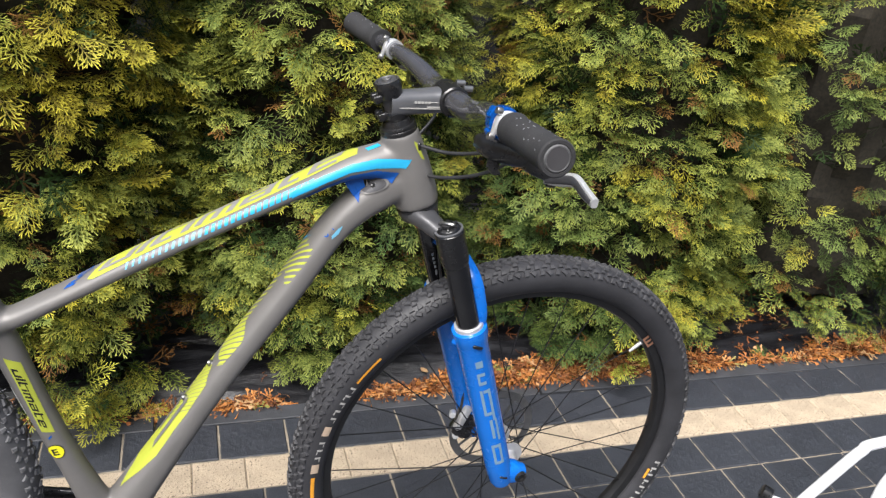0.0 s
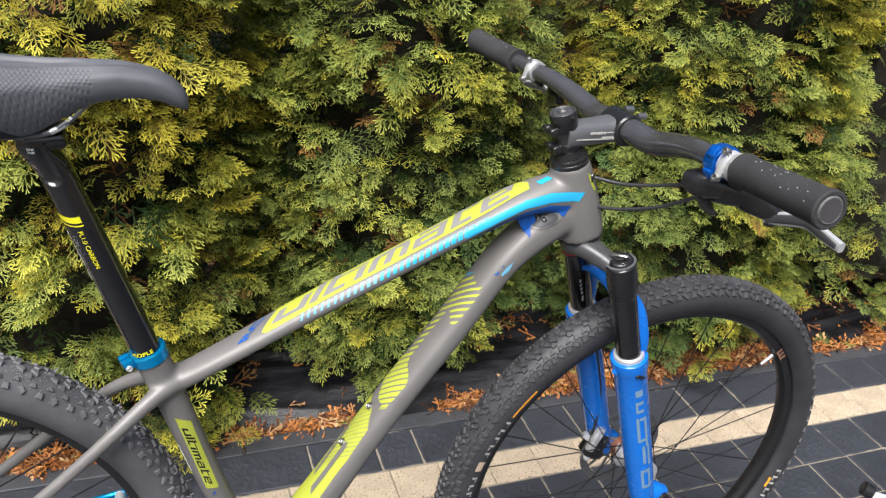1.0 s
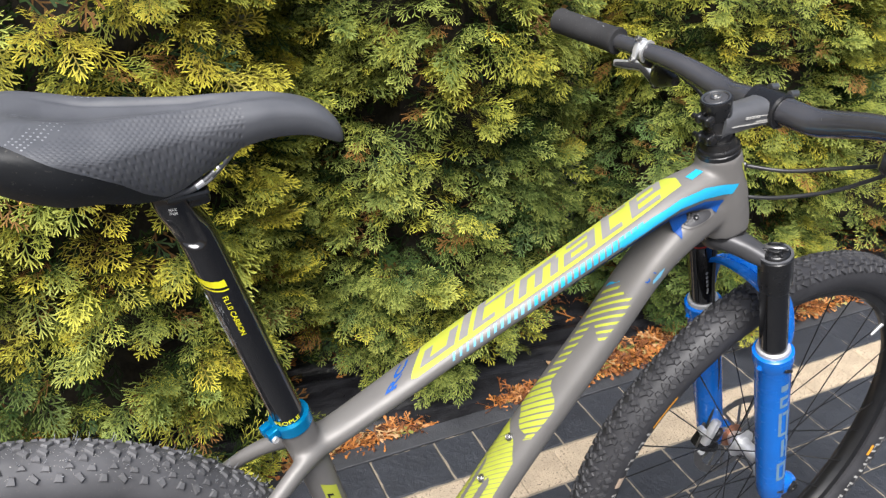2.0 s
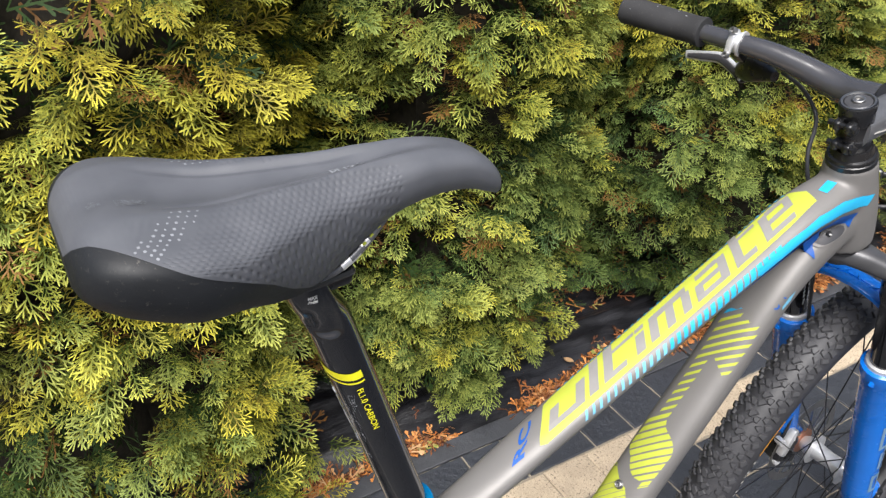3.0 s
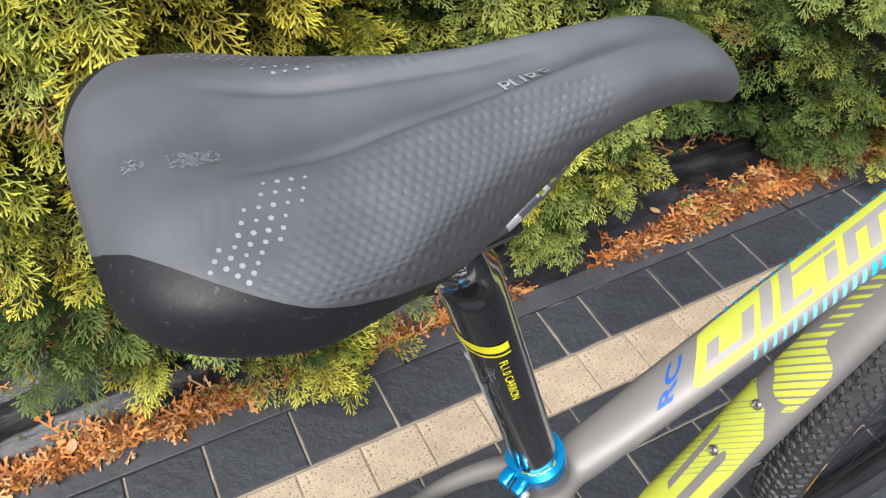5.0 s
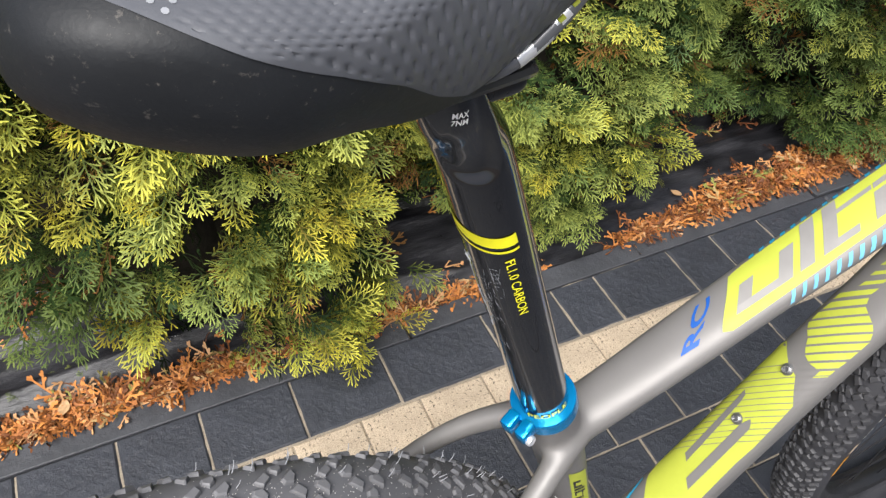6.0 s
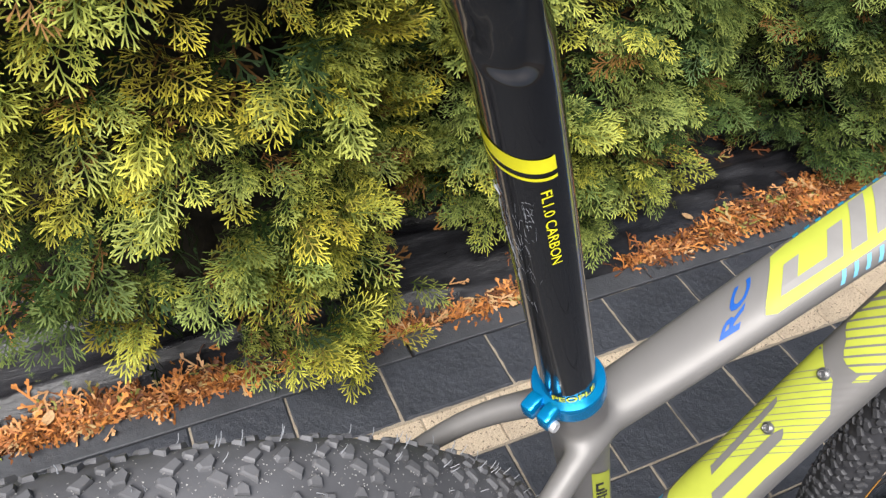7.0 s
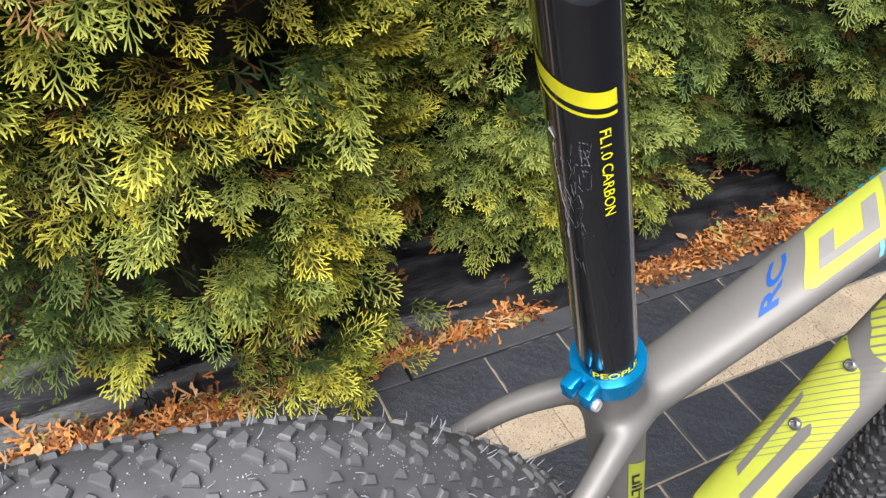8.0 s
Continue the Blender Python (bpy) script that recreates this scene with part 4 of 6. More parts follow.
def build_cables():
    bpart("gear_cable", tube([(0.045, -0.020, 0.934), (0.075, -0.055, 0.937), (0.105, -0.105, 0.957), (0.105, -0.150, 0.978), (0.082, -0.172, 0.986)], 0.0023, 10, 30), M_HOSE, None, "black gear cable housing")
    bpart("brake_hose", tube([(0.056, -0.016, 0.891), (0.078, -0.050, 0.901), (0.105, -0.095, 0.925), (0.124, -0.138, 0.962), (0.105, -0.160, 0.990)], 0.0023, 10, 30), M_HOSE, None, "black brake hose")
    bpart("brake_hose", tube([(0.090, 0.148, 0.982), (0.102, 0.122, 0.966), (0.102, 0.096, 0.940), (0.072, 0.076, 0.912), (0.046, 0.050, 0.893), (0.030, 0.024, 0.888)], 0.0024, 10, 36), M_HOSE, None, "black brake hose")
    fpart("front_brake_hose", tube([(0.080, 0.022, 0.865), (0.110, 0.048, 0.80), (0.125, 0.040, 0.70), (0.165, 0.042, 0.60), (0.195, 0.044, 0.50), (0.200, 0.048, 0.42), (0.203, 0.056, 0.395)], 0.0023, 10, 30), M_HOSE, None, "black front brake hose")
    for x, z in ((0.044, 0.933), (0.056, 0.891)):
        bpart("cable_port", box((0.006, 0.012, 0.012), Matrix.Translation((x, -0.0185, z)), 0.002), M_BLACK)


LEG = Vector((0.333, 0, -1.0)).normalized()


def leg_at(z, y):
    return Vector((0.082 + (0.836 - z) * 0.333, y, z))


def build_fork():
    crown = bmesh.new()
    for s in (-1, 1):
        rows = spline([(0.056, 0.0, 0.831, 0.022, 0.013), (0.061, 0.022 * s, 0.832, 0.019, 0.013), (0.072, 0.044 * s, 0.826, 0.015, 0.012), (0.085, 0.064 * s, 0.819, 0.015, 0.010)], 14)
        sweep(crown, rows, 20, 2.8)
    lathe((0.0575, 0, 0.842), (0.065, 0, 0.823), [(0, 0.028), (0.004, 0.029), (0.016, 0.026), (0.022, 0.02)], 28, crown)
    fork = fpart("fork_crown", crown, M_CROWN, None, "dark grey cast fork crown")
    for s in (-1, 1):
        y = 0.064 * s
        top = leg_at(0.831, y)
        fpart("crown_socket", lathe(top, leg_at(0.790, y), [(0, 0.0185), (0.002, 0.0205), (0.046, 0.0200), (0.054, 0.0182)]), M_BLACK, fork)
        fpart("stanchion", lathe(leg_at(0.80, y), leg_at(0.655, y), [(0, 0.0176), (0.152, 0.0176)]), M_STANCHION, fork, "glossy black stanchion")
        capm = fpart("leg_cap", lathe(top + LEG * 0.003, top - LEG * 0.02, [(0, 0.0165), (0.004, 0.0165), (0.007, 0.0155), (0.0085, 0.0135)]), M_BLACK, fork)
        fpart("cap_ring", ring_of(top - LEG * 0.001, LEG, [(0.0170, -0.0012), (0.0200, -0.0008), (0.0200, 0.0008), (0.0170, 0.0012)], 36), M_STEM, capm)
        for q in range(3):
            sp = Matrix.Rotation(q * math.pi / 3 + 0.3, 3, LEG) @ Vector((0, 1, 0))
            fpart("cap_spoke", box((0.030, 0.004, 0.004), between(top - LEG * 0.0065, top - LEG * 0.0065 + sp, LEG), 0.001), M_BLACK, capm, smooth=False)
        dial = lathe(top - LEG * 0.004, top - LEG * 0.02, [(0, 0.0095), (0.006, 0.0090), (0.007, 0.007)], 14)
        fpart("damping_dial", dial, M_BLACK, capm)
        c = top - LEG * 0.010
        fpart("dial_lever", box((0.024, 0.006, 0.004), between(c, c + Vector((0.6, 0.8 * s, 0.2))), 0.0015), M_STEEL if s < 0 else M_BLACK, capm)
        if s > 0:
            fpart("travel_ring", lathe(leg_at(0.786, y), leg_at(0.780, y), [(0, 0.0183), (0.001, 0.0192), (0.004, 0.0192), (0.005, 0.0183)], 28), M_RED, fork, "red rubber ring on the far stanchion")
            for z in (0.735, 0.728, 0.721, 0.714, 0.704):
                c = leg_at(z, y) + Vector((-0.006, -0.0170, 0))
                fpart("print_bar", box((0.003, 0.0012, 0.004 if z > 0.71 else 0.009), between(c, c + Vector((1, 0.35, 0.3))), 0), M_DOT, fork, smooth=False)
        seal = leg_at(0.6755, y)
        fpart("wiper_ring", lathe(seal - LEG * 0.006, seal + LEG * 0.01, [(0, 0.0185), (0.001, 0.0212), (0.007, 0.0222), (0.008, 0.020)]), M_ALU, fork, "pale grey wiper seal")
        prof = [(0, 0.0225), (0.002, 0.0262), (0.012, 0.0268), (0.020, 0.0255), (0.032, 0.0236), (0.10, 0.0232), (0.20, 0.0222), (0.29, 0.0210), (0.322, 0.0200), (0.332, 0.0165), (0.335, 0.008)]
        leg = fpart("lower_leg", lathe(seal, seal + LEG, prof, 32), M_FORK, fork, "glossy blue fork lower leg")
        foot = leg_at(0.377, y)
        rows = spline([(foot.x - 0.006, y, 0.380, 0.017, 0.024), (foot.x + 0.012, y, 0.380, 0.0165, 0.021), (0.262, y * 1.02, 0.377, 0.015, 0.0195), (0.277, y * 1.02, 0.376, 0.011, 0.013)], 12)
        fpart("dropout", sweep(bmesh.new(), rows, 20, 2.6), M_FORK, leg)
        fpart("axle_end", lathe((FRONT.x, y * 1.02 + 0.0125 * s, FRONT.z), (FRONT.x, y * 1.02 + 0.03 * s, FRONT.z), [(0, 0.0105), (0.004, 0.0105), (0.0055, 0.0085), (0.0045, 0.0055), (0.002, 0.005)], 20), M_BLACK, leg)
        if s < 0:
            fpart("lockout_tab", box((0.016, 0.003, 0.005), Matrix.Translation(leg_at(0.654, y - 0.0262)) @ Matrix.Rotation(0.32, 4, "Y"), 0.001), M_BLACK, leg)
            fpart("lower_tab", box((0.015, 0.003, 0.0035), Matrix.Translation(leg_at(0.386, y - 0.0205)) @ Matrix.Rotation(0.32, 4, "Y"), 0.001), M_BLACK, leg)
    # arch in front of the tyre, with pockets
    bow = [(0.130, -0.066, 0.648), (0.140, -0.070, 0.685), (0.135, -0.066, 0.722), (0.128, -0.055, 0.750), (0.122, -0.028, 0.765), (0.120, 0, 0.769), (0.122, 0.028, 0.765), (0.128, 0.055, 0.750), (0.135, 0.066, 0.722), (0.140, 0.070, 0.685), (0.130, 0.066, 0.648)]
    p = spline(bow, 60)
    arch = bmesh.new()
    for off, w in ((-0.010, 0.004), (0.010, 0.004)):
        rows = [(q[0] + off, q[1], q[2], w, 0.0085) for q in p]
        sweep(arch, rows, 10, 3.0, (1, 0, 0))
    web = [(q[0], q[1], q[2] - 0.002, 0.0022, 0.010) for q in p]
    sweep(arch, web, 8, 4.0, (1, 0, 0))
    a = fpart("arch", arch, M_FORK, fork, "blue fork arch with ribbed pockets")
    for k in range(4, 56, 4):
        c, d = Vector(p[k]), Vector(p[k + 1] - p[k - 1]).normalized()
        tilt = 0.6 if (k // 4) % 2 else -0.6
        side = (Vector((1, 0, 0)) + d * tilt).normalized()
        fpart("arch_rib", box((0.020, 0.0024, 0.009), between(c, c + side, d.cross(side)), 0), M_FORK, a, smooth=False)


def knob(bm, c, out, along, side, ln, wd, h, kind):
    """A moulded tread block: a chamfered plate standing on the casing."""
    if kind == 0:
        sh = [(-0.5, -0.5), (0.5, -0.15), (0.5, 0.15), (-0.5, 0.5)]
    elif kind == 3:
        sh = [(-0.5, -0.42), (0.40, -0.5), (0.5, -0.05), (0.12, 0.5), (-0.36, 0.22)]
    elif kind == 4:
        sh = [(-0.5, -0.45), (0.5, -0.45), (0.08, 0.5), (-0.08, 0.5)]
    elif kind == 5:
        sh = [(-0.5, -0.5), (0.5, -0.5), (0.3, 0.5), (-0.3, 0.5)]
    else:
        sh = [(-0.5, -0.5), (0.5, -0.35), (0.25, 0.5), (-0.5, 0.25)]
    lo = [bm.verts.new(c + along * (u * ln * 1.10) + side * (v * wd * 1.10) - out * 0.0012) for u, v in sh]
    mid = [bm.verts.new(c + along * (u * ln * 0.98) + side * (v * wd * 0.98) + out * h * 0.55) for u, v in sh]
    hi = [bm.verts.new(c + along * (u * ln * 0.78) + side * (v * wd * 0.78) + out * (h * (1.1 - 0.2 * (u + 0.5)))) for u, v in sh]
    n = len(sh)
    bm.faces.new(hi)
    for i in range(n):
        bm.faces.new((mid[i], mid[(i + 1) % n], hi[(i + 1) % n], hi[i]))
    hi = mid
    for i in range(n):
        bm.faces.new((lo[i], lo[(i + 1) % n], hi[(i + 1) % n], hi[i]))


TR, TC = 0.0285, 0.340


def tyre_profile(n=40):
    """Closed cross section of the tyre: radius and offset."""
    out = []
    for i in range(n):
        a = radians(-143) + radians(286) * i / (n - 1)
        out.append((TC + math.cos(a) * TR * 0.99, math.sin(a) * TR))
    return out


def build_wheel(c, steer, spokes, name, label):
    """Wheel at c with tyre, tread, rim, hub and spokes; steer: it turns with the fork."""
    mk = fpart if steer else bpart
    wheel = mk(name, ring_of(c, (0, 1, 0), [(0.3015, -0.003), (0.305, -0.0105), (0.314, -0.0130), (0.3225, -0.0128), (0.3225, -0.0108), (0.3165, -0.0105), (0.315, 0.0), (0.3165, 0.0105), (0.3225, 0.0108), (0.3225, 0.0128), (0.314, 0.0130), (0.305, 0.0105), (0.3015, 0.003)], 120), M_RIM, None, label)
    tyre = mk("tyre", ring_of(c, (0, 1, 0), tyre_profile(), 160), M_TYRE_DARK if steer else M_TYRE, wheel, "black rubber tyre with worn sidewall print")
    tread = bmesh.new()
    rows, size = (84, 0.68) if steer else (62, 0.57)
    r = random.Random(5)
    step = 2 * math.pi / rows
    # one flank's pattern: latitude, shift along, length, width, height, shape, turn
    pattern = ((7, 0.0, 0.0185, 0.0120, 0.0030, 3, 0.7), (9, 0.42, 0.0170, 0.0115, 0.0030, 2, 0.5), (22, 0.15, 0.0135, 0.0115, 0.0030, 3, 0.2), (36, 0.45, 0.0135, 0.0095, 0.0030, 4, 0.0), (40, 0.95, 0.0135, 0.0090, 0.0028, 5, 0.0), (55, 0.2, 0.0165, 0.0115, 0.0032, 2, 0.6), (56, 0.65, 0.0130, 0.0130, 0.0032, 5, 0.0))
    for i in range(rows):
        for flank in (1, -1):
            for lat, da, ln, wd, h, kind, spin in pattern:
                a = (i + da + (0.5 if flank < 0 else 0.0)) * step
                la = radians(lat * flank)
                w = Vector((math.cos(a), 0, math.sin(a)))
                out = w * math.cos(la) + Vector((0, 1, 0)) * math.sin(la)
                side = (-w * math.sin(la) + Vector((0, 1, 0)) * math.cos(la)) * -flank
                along = Vector((-math.sin(a), 0, math.cos(a)))
                q = spin + r.uniform(-0.1, 0.1)
                al, sd = along * math.cos(q) + side * math.sin(q), side * math.cos(q) - along * math.sin(q)
                knob(tread, c + w * TC + out * TR * 0.99, out, al, sd, ln * size, wd * size, h if steer else h * 0.82, kind)
    bmesh.ops.recalc_face_normals(tread, faces=tread.faces[:])
    tr = mk("tread", tread, M_TREAD_DARK if steer else M_TREAD, tyre, "knobbly tread blocks with dust", smooth=False)
    tr["kind"] = "stuff"
    if not steer:
        hairs = bmesh.new()
        for k in range(150):
            a = r.uniform(0.2, 2.9)
            la = radians(r.choice((-52, -30, -8, 8, 30, 52)) + r.uniform(-4, 4))
            w = Vector((math.cos(a), 0, math.sin(a)))
            out = w * math.cos(la) + Vector((0, 1, 0)) * math.sin(la)
            p0 = c + w * TC + out * (TR + 0.001)
            p1 = p0 + out * r.uniform(0.004, 0.008) + Vector((r.uniform(-1, 1), r.uniform(-1, 1), 0)) * 0.0015
            add(hairs, tube([tuple(p0), tuple(p0.lerp(p1, 0.5) + Vector((0.0005, 0, 0))), tuple(p1)], 0.00035, 4, None, 0.0002))
        hv = mk("rubber_vents", hairs, M_DOT, tyre)
        hv["kind"] = "stuff"
        specks = bmesh.new()
        for k in range(1500):
            a, la = r.uniform(0.6, 2.4), radians(r.gauss(-6, 24))
            w = Vector((math.cos(a), 0, math.sin(a)))
            out = w * math.cos(la) + Vector((0, 1, 0)) * math.sin(la)
            p = c + w * TC + out * (TR + 0.0002)
            g = r.uniform(0.00018, 0.00045)
            along, over = Vector((-math.sin(a), 0, math.cos(a))), out.cross(Vector((-math.sin(a), 0, math.cos(a))))
            specks.faces.new([specks.verts.new(p + along * g * u + over * g * v + out * 0.0003) for u, v in ((-1, -0.6), (0.8, -1), (1, 0.7), (-0.5, 1))])
        mk("dust_speck", specks, M_BARS, tyre, "pale dust on the tread", smooth=False)["kind"] = "stuff"
    hub_w = 0.046 if steer else 0.058
    hub = mk("hub", lathe((c.x, -hub_w, c.z), (c.x, hub_w, c.z), [(0, 0.010), (0.006, 0.0105), (0.012, 0.012), (0.018, 0.0125), (0.019, 0.026), (0.022, 0.026), (0.0235, 0.014), (hub_w, 0.0125), (2 * hub_w - 0.0235, 0.014), (2 * hub_w - 0.022, 0.026), (2 * hub_w - 0.019, 0.026), (2 * hub_w - 0.018, 0.016), (2 * hub_w - 0.006, 0.014), (2 * hub_w, 0.010)], 28), M_ALU, wheel, "brushed grey hub")
    # spokes: one mesh shared by all, tangent laced
    rod = tube([(0, 0, 0), (0.1, 0, 0), (1.0, 0, 0)], 0.001, 6)
    me = bpy.data.meshes.new("spoke")
    rod.to_mesh(me)
    rod.free()
    me.materials.append(M_SPOKE)
    for k in range(spokes):
        s = 1 if k % 2 else -1
        cross = 1 if (k // 2) % 2 else -1
        a = 2 * math.pi * k / spokes
        ah = a + cross * radians(72)
        p0 = c + Vector((math.cos(ah) * 0.024, s * (hub_w - 0.0205), math.sin(ah) * 0.024))
        p1 = c + Vector((math.cos(a) * 0.302, s * 0.002, math.sin(a) * 0.302))
        ob = link_mesh("spoke", me, None, wheel)
        m = between(p0, p1) @ Matrix.Diagonal(((p1 - p0).length, 1, 1, 1))
        ob.matrix_basis = (STEER @ m) if steer else m
    # disc rotor on the left side
    rot, arms = bmesh.new(), []
    yr = hub_w + 0.002
    add(rot, ring_of((c.x, yr, c.z), (0, 1, 0), [(0.066, -0.0009), (0.080, -0.0009), (0.080, 0.0009), (0.066, 0.0009)], 72))
    for k in range(12):
        a = 2 * math.pi * k / 12
        p0 = Vector((c.x + math.cos(a) * 0.022, yr, c.z + math.sin(a) * 0.022))
        p1 = Vector((c.x + math.cos(a + 0.5) * 0.067, yr, c.z + math.sin(a + 0.5) * 0.067))
        arms.append(box(((p1 - p0).length, 0.0045, 0.0018), between(p0.lerp(p1, 0.5), p1, (0, 1, 0)), 0, 1))
    rotor = mk("brake_rotor", rot, M_STEEL, wheel, "slotted steel brake disc", smooth=False)
    for arm in arms:
        mk("rotor_arm", arm, M_STEEL, rotor, smooth=False)
    mk("rotor_carrier", lathe((c.x, yr - 0.002, c.z), (c.x, yr + 0.004, c.z), [(0, 0.022), (0.004, 0.022), (0.005, 0.018)], 24), M_COPPER, rotor)
    return wheel


def build_caliper():
    c = Vector((0.212, 0.052, 0.392))
    cal = fpart("brake_caliper", box((0.050, 0.030, 0.030), Matrix.Translation(c) @ Matrix.Rotation(-1.0, 4, "Y"), 0.007, 2), M_BLACK, None, "black brake caliper behind the fork leg")
    fpart("caliper_arm", box((0.050, 0.014, 0.013), Matrix.Translation(c + Vector((-0.010, -0.012, 0.022))) @ Matrix.Rotation(-1.2, 4, "Y"), 0.004, 2), M_ALU, cal)
    for k in ((-0.026, -0.004, 0.030), (-0.012, 0.0, -0.022)):
        p = c + Vector(k)
        fpart("caliper_bolt", lathe(p, p + Vector((-0.008, -0.016, 0.004)), [(0, 0.006), (0.012, 0.006), (0.014, 0.0045)], 14), M_ALU, cal)
    fpart("pad_dial", lathe(c + Vector((0.0, -0.014, -0.010)), c + Vector((0.0, -0.03, -0.010)), [(0, 0.010), (0.004, 0.010), (0.005, 0.006), (0.008, 0.006)], 18), M_BLACK, cal)
    fpart("hose_banjo", lathe(c + Vector((-0.008, 0.004, 0.012)), c + Vector((-0.010, 0.004, 0.036)), [(0, 0.0045), (0.024, 0.0038)], 12), M_STEEL, cal)


def post_at(k):
    return POST0.lerp(POST1, k)


def post_r(k):
    return 0.0162 - 0.0002 * k


def build_seatpost():
    d = (POST1 - POST0).normalized()
    L = (POST1 - POST0).length
    rows = []
    for k in np.linspace(0, 0.90, 80):
        p = post_at(k)
        rows.append((p.x, 0, p.z, post_r(k), post_r(k)))
    p = post_at(0.915)
    head_rows = [(p.x, 0, p.z, post_r(1), post_r(1))]
    # the head flares backwards, and forwards just below the clamp
    for z, behind, ahead, wide in ((0.952, 0.0002, 0.0, 0.0161), (0.964, 0.0018, 0.0006, 0.0160), (0.976, 0.0080, 0.0018, 0.0156), (0.988, 0.0150, 0.0030, 0.0152), (0.999, 0.0165, 0.0034, 0.0148), (1.008, 0.0090, 0.0030, 0.0138)):
        x = POST1.x - (z - POST1.z) * 0.292
        head_rows.append((x + (ahead - behind) / 2, 0, z, post_r(1) + (ahead + behind) / 2, wide))
    rows += [tuple(r) for r in spline(head_rows, 90)]
    bm = bmesh.new()
    sweep(bm, [(r[0], r[1], r[2], r[4], r[3]) for r in rows], 112, 2.1, (0, 1, 0))
    # the near flank steps back below the head, along a round shoulder
    for v in bm.verts:
        if v.co.z < 0.93 or v.co.y > 0:
            continue
        across = v.co.x - (POST1.x - (v.co.z - POST1.z) * 0.292) + 0.0062
        under = min(0.0, v.co.z - 0.9620)
        inside = max(0.0, min(1.0, (0.0115 - math.hypot(across * (0.9 if across > 0 else 0.7), under)) / 0.0066))
        near = min(1.0, -v.co.y / 0.0125)
        v.co.y += 0.0045 * inside * inside * (3 - 2 * inside) * near * near * (3 - 2 * near)
    post_bvh = BVHTree.FromBMesh(bm)
    post = bpart("seatpost", bm, M_STANCHION, None, "gloss black carbon seatpost, scuffed, with yellow band")
    # head, rails and clamp
    head = bpart("saddle_clamp", box((0.034, 0.032, 0.010), Matrix.Translation((-0.561, 0, 0.994)) @ Matrix.Rotation(-0.10, 4, "Y"), 0.004, 2), M_BLACK, post, "black saddle clamp")
    bpart("clamp_plate", box((0.034, 0.046, 0.006), Matrix.Translation((-0.562, 0, 1.003)) @ Matrix.Rotation(-0.10, 4, "Y"), 0.003, 2), M_BLACK, head)
    bpart("clamp_bolt", lathe((-0.576, 0.002, 0.984), (-0.572, 0.002, 1.006), [(0, 0.003), (0.002, 0.004), (0.01, 0.004), (0.012, 0.003), (0.032, 0.003)], 14), M_BLACK, head)
    # band print: two stripes that rise towards the back
    for z0, hgt in ((0.0, 0.0072), (-0.0042, 0.0016)):
        bm = bmesh.new()
        n = 40
        ring = []
        for j in range(n + 1):
            a = radians(-12 + 146 * j / n)
            # angle 0 faces the near side, positive towards the back
            out = Vector((0, -1, 0)) * math.cos(a) + Vector((-0.96, 0, -0.28)) * math.sin(a)
            rise = 0.0052 * max(0.0, a + 0.1) ** 1.5
            c0 = POST0 + d * (0.2202 + z0 + rise)
            ring.append((bm.verts.new(c0 + out * (post_r(0.81) + 0.0005)), bm.verts.new(c0 + d * hgt + out * (post_r(0.81) + 0.0005))))
        for p, q in zip(ring, ring[1:]):
            bm.faces.new((p[0], q[0], q[1], p[1]))
        bpart("band_print", bm, M_YELLOWPRINT, post)
    # blue clamp on the seat tube
    c = POST0 + d * 0.0325
    col = bpart("seat_clamp", ring_of(c, d, [(0.0160, -0.0065), (0.0212, -0.0063), (0.0216, -0.0045), (0.0206, 0.0), (0.0216, 0.0045), (0.0210, 0.0066), (0.0160, 0.0070)], 48), M_CYANMETAL, None, "blue anodised seat clamp with a small bolt")
    back = Vector((-0.93, -0.36, -0.27)).normalized()
    back = (back - d * back.dot(d)).normalized()
    tang = d.cross(back)
    if tang.y > 0:
        tang = -tang
    for k in (-1, 1):
        at = c + back * 0.0248 + tang * 0.0058 * k + d * 0.0045
        bpart("clamp_ear", box((0.0125, 0.0088, 0.0125), between(at, at + back, d), 0.0022, 2), M_CYANMETAL, col)
    b0 = c + back * 0.0268 + tang * 0.0098 + d * 0.0018
    bpart("clamp_bolt", lathe(b0, b0 + tang, [(0, 0.0036), (0.0022, 0.0036), (0.0030, 0.0030), (0.0024, 0.0016)], 16), M_ALU, col)
    return post_bvh


# stations of the saddle: x, half width, height of the middle, side drop, skirt depth
SADDLE = [(-0.7005, 0.032, 1.064, 0.010, 0.018), (-0.697, 0.047, 1.0715, 0.011, 0.028), (-0.688, 0.059, 1.0785, 0.0125, 0.039), (-0.672, 0.0670, 1.0805, 0.0140, 0.0475), (-0.648, 0.0690, 1.0760, 0.0148, 0.0515), (-0.622, 0.0620, 1.0715, 0.0155, 0.0515), (-0.598, 0.0510, 1.0705, 0.0160, 0.0585), (-0.575, 0.0410, 1.0695, 0.0155, 0.0590), (-0.550, 0.0325, 1.0690, 0.016, 0.048), (-0.520, 0.0260, 1.0695, 0.013, 0.034), (-0.490, 0.0225, 1.0695, 0.011, 0.029), (-0.463, 0.0208, 1.0645, 0.010, 0.026), (-0.446, 0.0192, 1.0560, 0.010, 0.024), (-0.436, 0.0165, 1.0465, 0.009, 0.019), (-0.431, 0.0105, 1.0380, 0.007, 0.012)]
SROWS = spline(SADDLE, 70)


